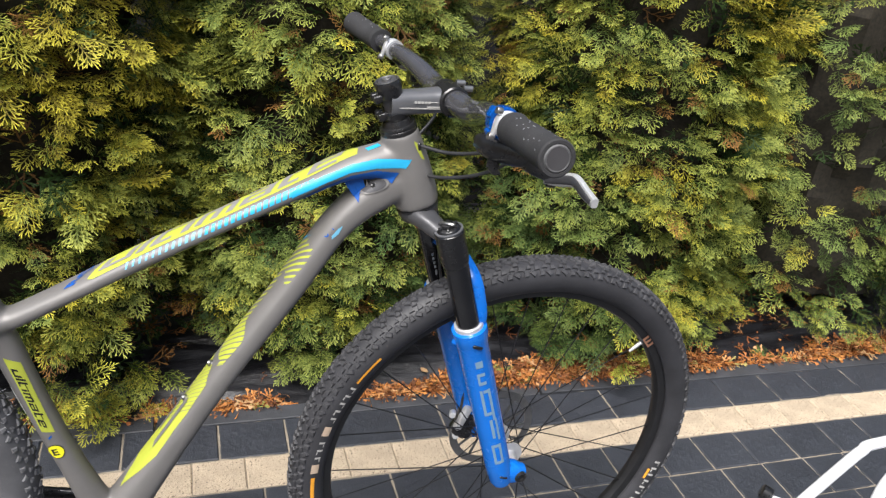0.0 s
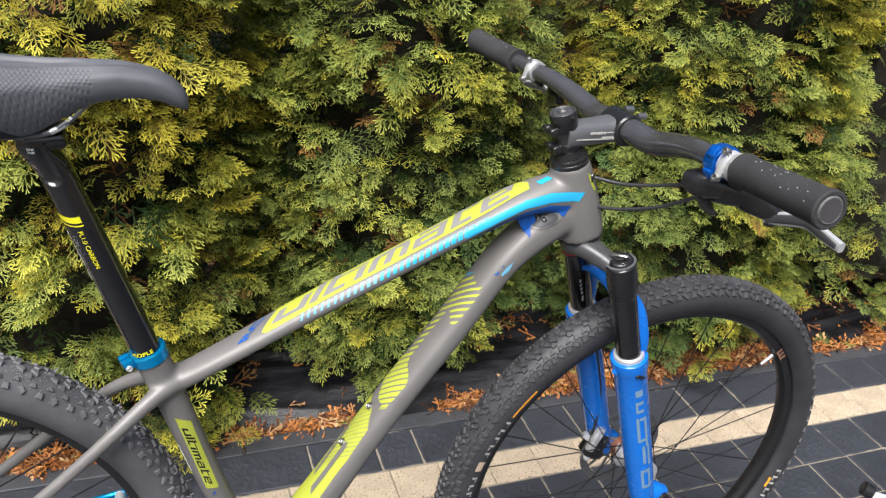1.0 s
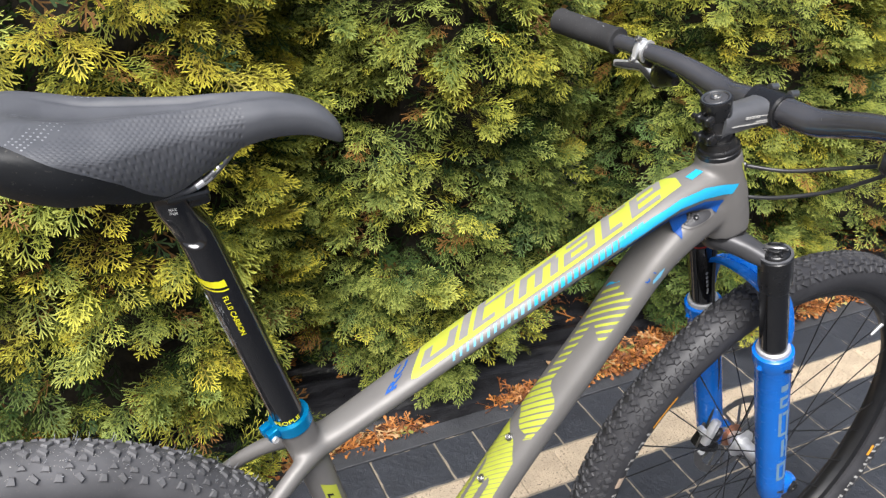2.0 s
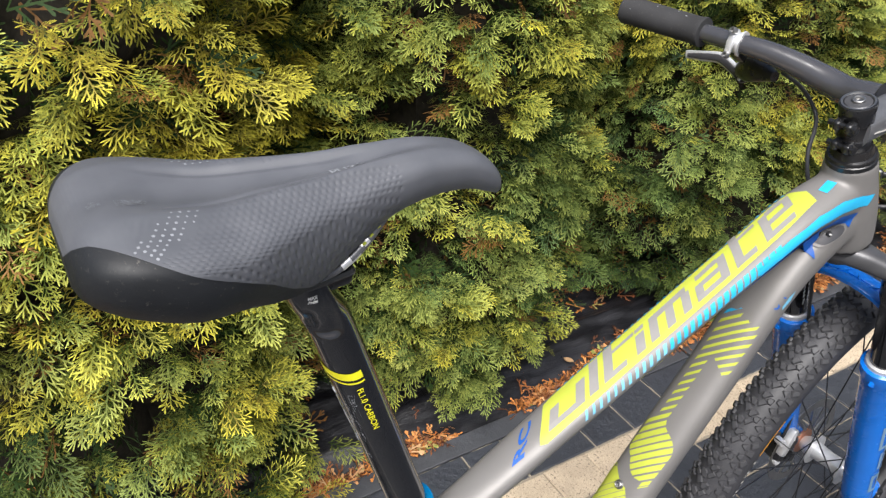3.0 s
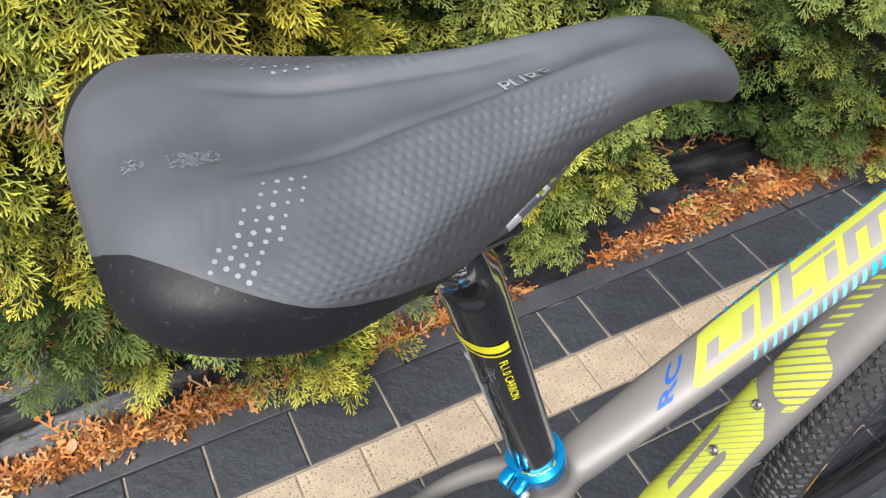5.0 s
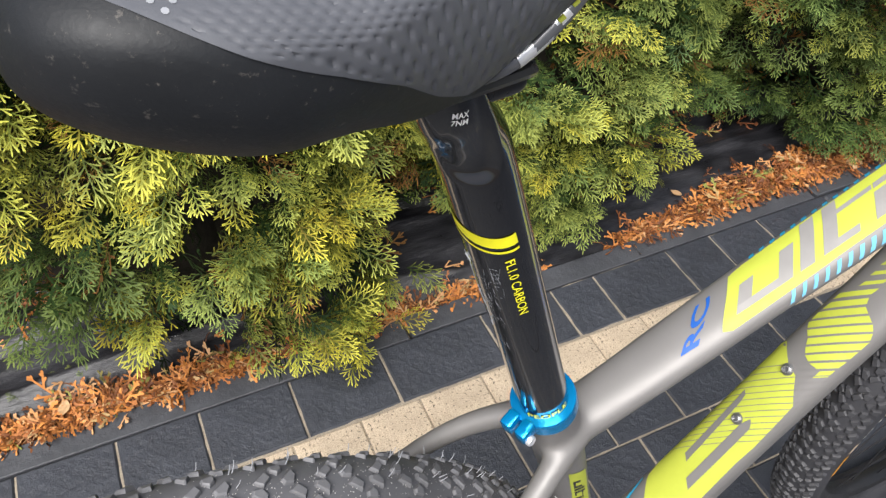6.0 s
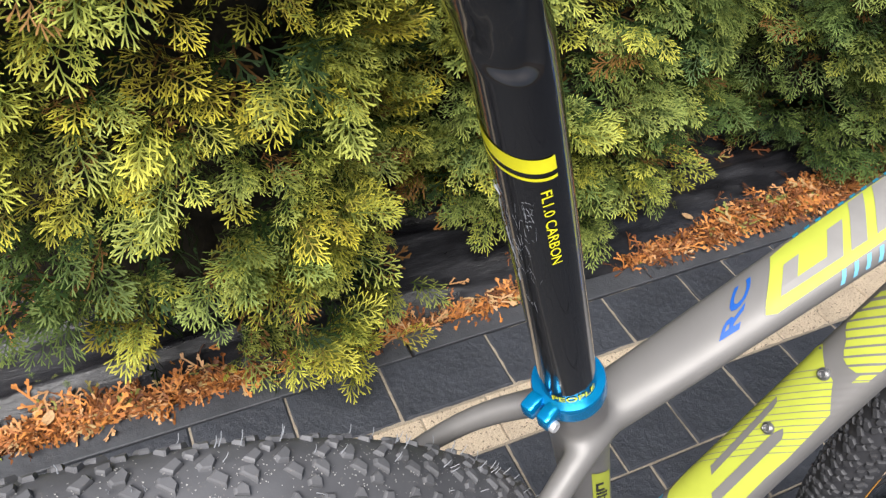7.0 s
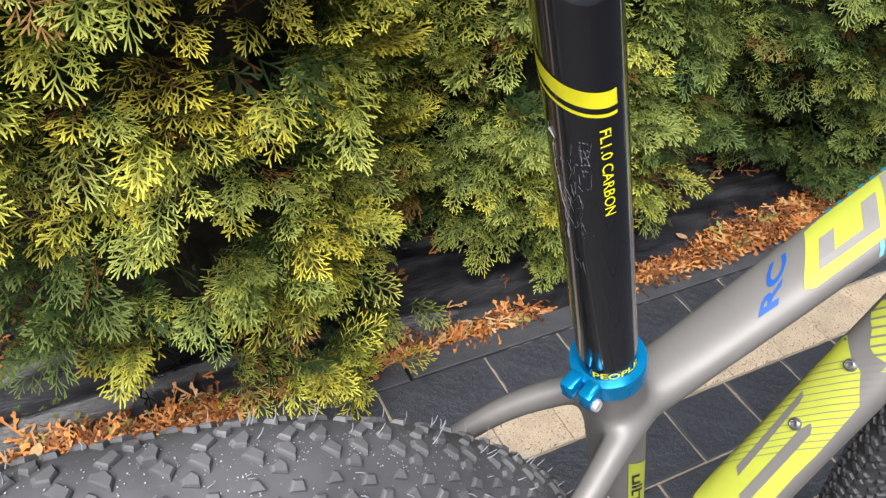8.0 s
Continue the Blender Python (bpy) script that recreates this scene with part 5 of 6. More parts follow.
def saddle_point(i, s):
    """Point of the saddle's skin at station row i (may be fractional) and s from -1 (near) over 0 (middle) to 1 (far); beyond 1: the skirt."""
    k = min(int(i), len(SROWS) - 2)
    x, w, zc, drop, skirt = SROWS[k] + (SROWS[k + 1] - SROWS[k]) * (i - k)
    t = abs(s)
    g = math.copysign(1, s)
    if t <= 1:
        y = w * math.sin(t * math.pi / 2 * 0.94) / math.sin(math.pi / 2 * 0.94)
        z = zc - drop * t ** 2.3
        # shallow channel along the middle with soft ridges
        f = max(0.0, min(1.0, (-0.47 - x) / 0.06)) * max(0.0, min(1.0, (x + 0.70) / 0.05))
        z += f * (0.0030 * math.exp(-((t - 0.34) / 0.13) ** 2) - 0.0040 * math.exp(-(t / 0.17) ** 2))
        # crease between the middle and the dimpled flanks
        yc = float(np.interp(x, [-0.66, -0.64, -0.60, -0.55, -0.50], [0.026, 0.022, 0.015, 0.0095, 0.006]))
        z -= f * float(np.interp(x, [-0.66, -0.63, -0.55, -0.52], [0.0, 1.0, 1.0, 0.0])) * 0.0021 * math.exp(-((y - yc) / 0.0026) ** 2)
    else:
        u = t - 1
        y = w * (1.0 + 0.02 * math.sin(u * math.pi) - 0.22 * u ** 2.2)
        z = zc - drop - (skirt - drop) * u
    return Vector((x, g * y, z))


def saddle_normal(i, s):
    a = saddle_point(i + 0.4, s) - saddle_point(i - 0.4, s)
    b = saddle_point(i, s + 0.02) - saddle_point(i, s - 0.02)
    n = a.cross(b).normalized()
    return n if n.z > 0 or abs(s) > 1 else -n


def seam_at(x):
    """How far round the saddle's section the grey cover reaches: past the edge it is skirt."""
    return float(np.interp(x, [-0.7005, -0.697, -0.690, -0.681, -0.668, -0.650, -0.63, -0.61, -0.595, -0.58, -0.562], [0.50, 0.48, 0.52, 0.62, 0.78, 0.99, 1.20, 1.48, 1.76, 1.96, 2.0]))


PITCH_X, PITCH_Y = 0.0042, 0.0032


def dimple(x, s, w, edge):
    """How deep the cover is pressed in there, from 0 to 1: staggered dimples on the flanks, faint ribs towards the tail."""
    y = abs(s) * w if abs(s) <= 1 else w * (1 + 0.3 * (abs(s) - 1))
    q = (y - 0.018) / 0.045
    if abs(s) < 0.28 or abs(s) > edge - 0.04 or x > -0.514 - 0.10 * max(0.0, y - 0.012):
        return 0.0
    if x < -0.648 - 0.046 * q:
        return 0.16 * max(0.0, math.sin((x + 0.5 * y) * 2 * math.pi / 0.0042)) if -0.672 < x and 0.36 < abs(s) < 0.8 else 0.0
    if x < -0.626 - 0.046 * q or x > -0.575 and y < 0.0125:
        return 0.0
    row = round(y / PITCH_Y)
    off = PITCH_X / 2 if row % 2 else 0.0
    dx = (x - off) / PITCH_X
    dx = (dx - round(dx)) * PITCH_X
    dy = y - row * PITCH_Y
    fade = min(1.0, 0.45 + (x + 0.626 + 0.046 * q) / 0.05)
    return fade * math.exp(-((dx * dx + dy * dy) / 0.00076 ** 2) ** 1.5)


def build_saddle():
    n = len(SROWS)
    top, skirt = bmesh.new(), bmesh.new()
    gt, gs = [], []
    for i in range(n):
        e = seam_at(SROWS[i][0])
        gs.append([[skirt.verts.new(saddle_point(i, g * (e + (2 - e) * f)) + Vector((0, g * -0.0004 * (1 - f), 0))) for f in np.linspace(0, 1, 14)] for g in (-1, 1)])
    # the cover, fine enough to carry its pressed dimples
    nu, nv = 380, 191
    rows = np.linspace(0, n - 1, nu)
    for i in rows:
        x = float(np.interp(i, np.arange(n), SROWS[:, 0]))
        w = float(np.interp(i, np.arange(n), SROWS[:, 1]))
        e = seam_at(x)
        line = []
        for f in np.linspace(-1, 1, nv):
            s = f * e
            p = saddle_point(i, s)
            k = dimple(x, s, w, e)
            if k > 0.02:
                p -= saddle_normal(i, s) * (0.00075 * k)
            line.append(top.verts.new(p))
        gt.append(line)
    for i in range(nu - 1):
        for j in range(nv - 1):
            top.faces.new((gt[i][j], gt[i + 1][j], gt[i + 1][j + 1], gt[i][j + 1]))
    for i in range(n - 1):
        if seam_at(SROWS[i][0]) < 1.99:
            for k in (0, 1):
                for j in range(13):
                    skirt.faces.new((gs[i][k][j], gs[i + 1][k][j], gs[i + 1][k][j + 1], gs[i][k][j + 1]))
    bmesh.ops.delete(skirt, geom=[v for v in skirt.verts if not v.link_faces], context="VERTS")
    # ends and belly
    belly = bmesh.new()
    rows = [[belly.verts.new(saddle_point(i, 2 * f)) for f in (-1, -0.98, 0.98, 1)] for i in range(n)]
    for r in rows:
        for v in (r[1], r[2]):
            v.co.y *= 0.3
            v.co.z += 0.006
    for a, b in zip(rows, rows[1:]):
        for j in range(3):
            belly.faces.new((a[j], a[j + 1], b[j + 1], b[j]))
    e = seam_at(SROWS[0][0])
    top.faces.new([top.verts.new(saddle_point(0, s)) for s in np.linspace(-e, e, 21)])
    skirt.faces.new([skirt.verts.new(saddle_point(0, s)) for s in np.concatenate((np.linspace(-2, -e, 14), np.linspace(e, 2, 14)))])
    top.faces.new([top.verts.new(saddle_point(n - 1, s)) for s in np.linspace(-2, 2, 41)])
    for b in (top, skirt):
        bmesh.ops.remove_doubles(b, verts=b.verts[:], dist=1e-5)
        bmesh.ops.recalc_face_normals(b, faces=b.faces[:])
    cover = bpart("saddle", top, M_SADDLE, None, "smooth grey saddle with dotted texture and scuffed back")
    bpart("saddle_skirt", skirt, M_SKIRT, cover, "black scuffed rear skirt")
    bpart("saddle_base", belly, M_BLACK, cover)
    # pale dots printed between the dimples
    bm = bmesh.new()
    for ix in np.arange(-0.702, -0.600, PITCH_X):
        for row in range(-24, 25):
            x = ix + (PITCH_X / 2 if row % 2 else 0)
            i = float(np.interp(x, SROWS[:, 0], np.arange(n)))
            w = float(np.interp(i, np.arange(n), SROWS[:, 1]))
            s = row * PITCH_Y / w
            if not 0.30 < abs(s) < min(0.97, seam_at(x) - 0.05):
                continue
            q = (abs(s) * w - 0.018) / 0.045
            if not -0.648 - 0.046 * q < x - (0.018 if s > 0 else 0.0) < -0.630 - 0.046 * q:
                continue
            c, nn = saddle_point(i, s), saddle_normal(i, s)
            dd, sd, uu = basis(nn)
            rr = 0.00074 * (0.8 + 0.4 * rng.random())
            bm.faces.new([bm.verts.new(c + nn * 0.0002 + (sd * math.cos(a) + uu * math.sin(a)) * rr) for a in np.arange(0, 2 * math.pi, math.pi / 4)])
    bpart("pale_dot_print", bm, M_DOT, cover, smooth=False)["kind"] = "stuff"
    # scuffs near the tail
    for x0, s0, lx, ls, count in ((-0.6812, -0.10, 0.0016, 0.022, 60), (-0.6640, -0.115, 0.0040, 0.022, 190), (-0.6650, -0.150, 0.0030, 0.008, 40)):
        sc = bmesh.new()
        for k in range(count):
            x, sv = x0 + max(-1.8, min(1.8, rng.gauss(0, 1))) * lx, s0 + max(-1.6, min(1.6, rng.gauss(0, 1))) * ls
            i = float(np.interp(x, SROWS[:, 0], np.arange(n)))
            c, nn = saddle_point(i, sv), saddle_normal(i, sv)
            dd, sd, uu = basis(nn)
            g, t0 = rng.uniform(0.0002, 0.0008), rng.uniform(0, 6.28)
            lift = nn * rng.uniform(0.0002, 0.0004)
            sc.faces.new([sc.verts.new(c + lift + (sd * math.cos(t0 + a) + uu * math.sin(t0 + a)) * g * rng.uniform(0.6, 1.2)) for a in (0, 1.3, 2.5, 3.8, 5.0)])
        bpart("scuff_mark", sc, M_SCUFF, cover, smooth=False)["kind"] = "stuff"
    for s in (-1, 1):
        y = 0.022 * s
        bpart("rail", tube([(-0.500, y * 0.6, 1.052), (-0.520, y * 0.75, 1.038), (-0.540, y * 0.9, 1.020), (-0.562, y, 1.009), (-0.60, y, 1.0075), (-0.630, y * 1.1, 1.016), (-0.655, y * 1.4, 1.036)], 0.0032, 12, 40), M_STEM, cover, "dark metal saddle rail")
        for k in range(5):
            p = Vector((-0.519 - 0.0052 * k, y * (0.75 + 0.035 * k) + 0.0026 * s, 1.0395 - 0.0042 * k))
            bpart("rail_mark", box((0.0026, 0.0012, 0.0014), between(p, p + Vector((-0.8, 0, -0.6))), 0), M_LIME, cover, smooth=False)
        bpart("rail_wear", tube([(-0.536, y * 0.87, 1.0235), (-0.546, y * 0.93, 1.0155), (-0.556, y, 1.0108)], 0.0033, 12, 8), M_ALU, cover)


def build_crank():
    """Crank on the far side with its blue platform pedal, which shows behind the rear tyre."""
    arm = sweep(bmesh.new(), spline([(-0.362, 0.058, 0.312, 0.009, 0.016), (-0.42, 0.066, 0.322, 0.007, 0.013), (-0.50, 0.074, 0.336, 0.0065, 0.0115), (-0.548, 0.078, 0.344, 0.007, 0.013)], 16), 16, 2.6)
    crank = bpart("crank_arm", arm, M_BLACK, None, "black crank arm with a blue pedal")
    bpart("spindle", lathe((-0.362, -0.05, 0.312), (-0.362, 0.066, 0.312), [(0, 0.013), (0.116, 0.013)], 20), M_BLACK, bike_frame)
    c = Vector((-0.556, 0.132, 0.345))
    body = bmesh.new()
    tilt = Matrix.Translation(c) @ Matrix.Rotation(radians(-8), 4, "Y")
    for x in (-0.044, 0.044):
        box((0.012, 0.090, 0.015), tilt @ Matrix.Translation((x, 0.002, 0)), 0.003, 1, body)
    for y in (-0.042, 0.046):
        box((0.088, 0.009, 0.014), tilt @ Matrix.Translation((0, y, 0)), 0.003, 1, body)
    for ang in (0.55, -0.55):
        box((0.092, 0.008, 0.011), tilt @ Matrix.Rotation(ang, 4, "Z"), 0.002, 1, body)
    pedal = bpart("pedal", body, M_CYANMETAL, crank, "blue anodised platform pedal")
    bpart("pedal_axle", lathe(tilt @ Vector((0, -0.062, 0)), tilt @ Vector((0, 0.045, 0)), [(0, 0.008), (0.107, 0.008)], 16), M_ALU, pedal)
    for x in (-0.044, 0.044):
        for y in (-0.034, -0.012, 0.014, 0.036):
            p = tilt @ Vector((x, y, 0.006))
            bpart("grip_pin", lathe(p, p + Vector((0, 0, 0.01)), [(0, 0.0016), (0.0055, 0.0016)], 8), M_STEEL, pedal)


build_headset()
build_crank()
build_stem()
build_bar()
build_cables()
build_fork()
build_wheel(FRONT, True, 28, "front_wheel", "front wheel with black rim and thin spokes")
build_wheel(REAR, False, 28, "rear_wheel", "rear wheel with black rim and thin spokes")
build_caliper()
POST_BVH = build_seatpost()
build_saddle()


# ---- prints on the bike: thin skins that follow the surface ----
from mathutils.geometry import delaunay_2d_cdt, tessellate_polygon

FRAME_BVH = BVHTree.FromPolygons([v.co.copy() for v in FRAME_ME.vertices], [tuple(p.vertices) for p in FRAME_ME.polygons])
PRINT_R = 0.026


def on_tube(rows, s, deg, lift=0.0005):
    """Point on the frame's skin: s metres along the tube's axis, deg round it from its upper side towards the near side."""
    a, d, up = axis_of(rows)
    out = up * math.cos(radians(deg)) + Vector((0, -1, 0)) * math.sin(radians(deg))
    c = a + d * s
    hit = FRAME_BVH.ray_cast(c + out * 0.09, -out)
    if hit[0] is None or (hit[0] - c).length > 0.06:
        near = FRAME_BVH.find_nearest(c + out * 0.025)
        return near[0] + near[1] * lift
    return hit[0] + hit[1] * lift


def skin(poly, mapper, step=0.004):
    """A filled polygon in print coordinates (metres), carried onto a surface by mapper(u, v)."""
    pts = [Vector(p) for p in poly]
    dense = []
    for a, b in zip(pts, pts[1:] + pts[:1]):
        n = max(1, int((b - a).length / step))
        dense += [a.lerp(b, i / n) for i in range(n)]
    lo = [min(p[i] for p in dense) for i in (0, 1)]
    hi = [max(p[i] for p in dense) for i in (0, 1)]
    edge = [(i, (i + 1) % len(dense)) for i in range(len(dense))]
    inner = []
    u = lo[0] + step * 0.5
    while u < hi[0]:
        v = lo[1] + step * 0.5
        while v < hi[1]:
            inner.append(Vector((u, v)))
            v += step
        u += step
    vs, _, faces, *_ = delaunay_2d_cdt(dense + inner, edge, [], 1, 1e-6)
    bm = bmesh.new()
    bv = [bm.verts.new(mapper(v.x, v.y)) for v in vs]
    for f in faces:
        if len(set(f)) > 2:
            try:
                bm.faces.new([bv[i] for i in f])
            except ValueError:
                pass
    loose = [v for v in bm.verts if not v.link_faces]
    bmesh.ops.delete(bm, geom=loose, context="VERTS")
    return bm


def tube_map(rows, lift=0.0005):
    return lambda u, v: on_tube(rows, u, v / PRINT_R / math.pi * 180, lift)


def pd(poly):
    """Print coordinates out of (metres along, degrees round)."""
    return [(s, radians(a) * PRINT_R) for s, a in poly]


def tube_print(name, poly, rows, mat, lift=0.0005, label=""):
    return bpart(name, skin(pd(poly), tube_map(rows, lift)), mat, bike_frame, label)


def letters(text, width, height, shear=0.0, grow=0.0):
    """Flat letters of the built-in font, fitted to width and height, as a bmesh in the xy plane from the origin."""
    cu = bpy.data.curves.new("letters", "FONT")
    cu.body, cu.resolution_u, cu.shear, cu.offset = text, 3, shear, grow
    ob = new("letters", cu)
    me = bpy.data.meshes.new_from_object(ob.evaluated_get(bpy.context.evaluated_depsgraph_get()))
    bpy.data.objects.remove(ob)
    bm = bmesh.new()
    bm.from_mesh(me)
    bpy.data.meshes.remove(me)
    xs = [v.co.x for v in bm.verts]
    ys = [v.co.y for v in bm.verts]
    x0, x1, y0, y1 = min(xs), max(xs), min(ys), max(ys)
    for v in bm.verts:
        v.co = Vector(((v.co.x - x0) / (x1 - x0) * width, (v.co.y - y0) / (y1 - y0) * height, 0))
    for _ in range(4):
        long = [e for e in bm.edges if e.calc_length() > 0.005]
        if not long:
            break
        bmesh.ops.subdivide_edges(bm, edges=long, cuts=1)
        bmesh.ops.triangulate(bm, faces=bm.faces[:])
    return bm


def put_letters(bm, mapper):
    for v in bm.verts:
        v.co = mapper(v.co.x, v.co.y)
    bmesh.ops.recalc_face_normals(bm, faces=bm.faces[:])
    return bm


def stroke_word(width, height, shear=0.32):
    """The squared, slanted word mark, built of butting strokes, as a bmesh in the xy plane from the origin."""
    rects = [(0.0, 0.18, 0.16, 0.66), (0.0, 0.0, 0.46, 0.18), (0.46, 0.0, 0.62, 0.74),
             (0.70, 0.0, 0.86, 1.0),
             (0.96, 0.0, 1.12, 1.0), (1.12, 0.0, 1.36, 0.15), (1.12, 0.66, 1.52, 0.76),
             (1.54, 0.0, 1.70, 0.56), (1.54, 0.64, 1.70, 0.76),
             (1.80, 0.0, 1.95, 0.56), (2.10, 0.0, 2.25, 0.56), (2.40, 0.0, 2.55, 0.56), (1.80, 0.56, 2.50, 0.74),
             (2.70, 0.60, 3.12, 0.74), (3.12, 0.0, 3.27, 0.70), (2.66, 0.0, 3.12, 0.14), (2.66, 0.14, 2.80, 0.32), (2.66, 0.32, 3.12, 0.46),
             (3.40, 0.0, 3.56, 1.0), (3.56, 0.0, 3.80, 0.15), (3.56, 0.66, 3.90, 0.76),
             (3.98, 0.0, 4.13, 0.70), (4.13, 0.60, 4.46, 0.74), (4.46, 0.32, 4.60, 0.70), (4.13, 0.32, 4.46, 0.45), (4.13, 0.0, 4.56, 0.14)]
    bm = bmesh.new()
    kx, ky = width / (4.60 + shear), height
    for x0, y0, x1, y1 in rects:
        nx, ny = max(1, round((x1 - x0) * kx / 0.004)), max(1, round((y1 - y0) * ky / 0.004))
        g = [[bm.verts.new(((x0 + (x1 - x0) * i / nx + shear * (y0 + (y1 - y0) * j / ny)) * kx, (y0 + (y1 - y0) * j / ny) * ky, 0)) for j in range(ny + 1)] for i in range(nx + 1)]
        for i in range(nx):
            for j in range(ny):
                bm.faces.new((g[i][j], g[i + 1][j], g[i + 1][j + 1], g[i][j + 1]))
    return bm


def on_side(x, z, lift=0.0006):
    """Point on the near flank of the frame."""
    hit = FRAME_BVH.ray_cast(Vector((x, -0.2, z)), Vector((0, 1, 0)))
    if hit[0] is None or hit[0].y > 0.01:
        near = FRAME_BVH.find_nearest(Vector((x, -0.02, z)))
        return near[0] + near[1] * lift
    return hit[0] + hit[1] * lift


def flat_print(name, poly, mat, lift=0.0006, step=0.003):
    return bpart(name, skin(poly, lambda u, v: on_side(u, v, lift), step), mat, bike_frame)


def top_tube_prints():
    R = PRINT_R
    tube_print("lime_panel", [(0.131, 30), (0.128, 40), (0.134, 46), (0.23, 36), (0.34, 30.5), (0.4565, 23), (0.497, 17), (0.502, -10), (0.492, -32), (0.377, -38), (0.261, -40), (0.168, -43), (0.156, -40)], TOP_TUBE, M_LIME, 0.0005, "lime panel along the top tube")
    bm = stroke_word(0.352, 0.0290)

    def lay(u, v):
        s = 0.142 + u
        mid = np.interp(s, [0.15, 0.3, 0.48], [29, 23, 16])
        return on_tube(TOP_TUBE, s, mid - math.degrees(v / R), 0.0009)
    bpart("lettering", put_letters(bm, lay), M_GREYPRINT, bike_frame)
    bm = letters("RC", 0.031, 0.0145, 0.0, 0.03)
    bpart("lettering", put_letters(bm, lambda u, v: on_tube(TOP_TUBE, 0.1105 - v + 0.925 * u, 37 - math.degrees(u / R), 0.0007)), M_BLUEPRINT, bike_frame)
    # cyan hatch on both flanks, closing up into a solid band at the head
    s = 0.175
    while s < 0.49:
        f0 = np.interp(s, [0.17, 0.26, 0.38, 0.45, 0.5], [44, 42, 40, 37, 33])
        tube_print("hatch_line", [(s, -f0), (s + 0.0042, -f0), (s + 0.0085, -f0 - 16), (s + 0.0043, -f0 - 16)], TOP_TUBE, M_CYAN)
        if s < 0.43:
            w = 0.0030 + 0.0045 * max(0, (s - 0.2) / 0.22)
            f = np.interp(s, [0.17, 0.43], [42, 35])
            tube_print("hatch_line", [(s + 0.005, f), (s + 0.005 + w, f), (s + w, f + 17), (s, f + 17)], TOP_TUBE, M_CYAN if s > 0.28 else M_PALE)
        s += 0.0088
    flat_print("cyan_band", [(-0.118, 0.8705), (-0.08, 0.8915), (-0.044, 0.908), (-0.0106, 0.9163), (0.034, 0.9175), (0.0277, 0.905), (-0.0105, 0.9043), (-0.0448, 0.8982), (-0.0775, 0.883), (-0.118, 0.8625)], M_CYAN)
    tube_print("cyan_mark", [(0.510, 2), (0.528, -4), (0.530, 14), (0.512, 18)], TOP_TUBE, M_CYAN)
    flat_print("royal_band", [(-0.18, 0.8235), (-0.1092, 0.8605), (-0.0773, 0.8795), (-0.0446, 0.8945), (-0.0115, 0.9015), (0.0195, 0.8985), (0.0113, 0.883), (0.002, 0.889), (-0.010, 0.8905), (-0.024, 0.884), (-0.0275, 0.870), (-0.0307, 0.8555), (-0.042, 0.869), (-0.0614, 0.8735), (-0.0947, 0.8645), (-0.1092, 0.858), (-0.18, 0.8215)], M_BLUEPRINT, 0.0013, 0.0016)
    flat_print("lime_mark", [(0.0355, 0.941), (0.0425, 0.9365), (0.0535, 0.915), (0.0475, 0.918), (0.039, 0.932)], M_LIME)
    tube_print("lime_line", [(0.20, 78), (0.28, 75), (0.40, 72), (0.40, 76), (0.28, 80), (0.20, 81)], TOP_TUBE, M_LIME)
    # cable port: oval plate in a pale frame
    ca, sa = math.cos(radians(24)), math.sin(radians(24))
    for name, grow, mat, lift in (("port_rim", 1.22, M_FRAME, 0.0019), ("port_plate", 1.0, M_PORT, 0.0025)):
        pts = []
        for i in range(24):
            a = 2 * math.pi * i / 24
            x, y = 0.0165 * math.copysign(abs(math.cos(a)) ** 0.75, math.cos(a)) * grow, 0.0062 * math.copysign(abs(math.sin(a)) ** 0.75, math.sin(a)) * grow
            pts.append((-0.0115 + x * ca - y * sa, 0.8778 + x * sa + y * ca))
        flat_print(name, pts, mat, lift)
    c = on_side(-0.012, 0.8776, 0.0)
    n = (on_side(-0.012, 0.8776, 0.01) - c).normalized()
    bpart("port_screw", lathe(c, c + n, [(0, 0.0032), (0.0034, 0.0032), (0.0040, 0.0026), (0.0034, 0.0013)], 14), M_BLACK, bike_frame)


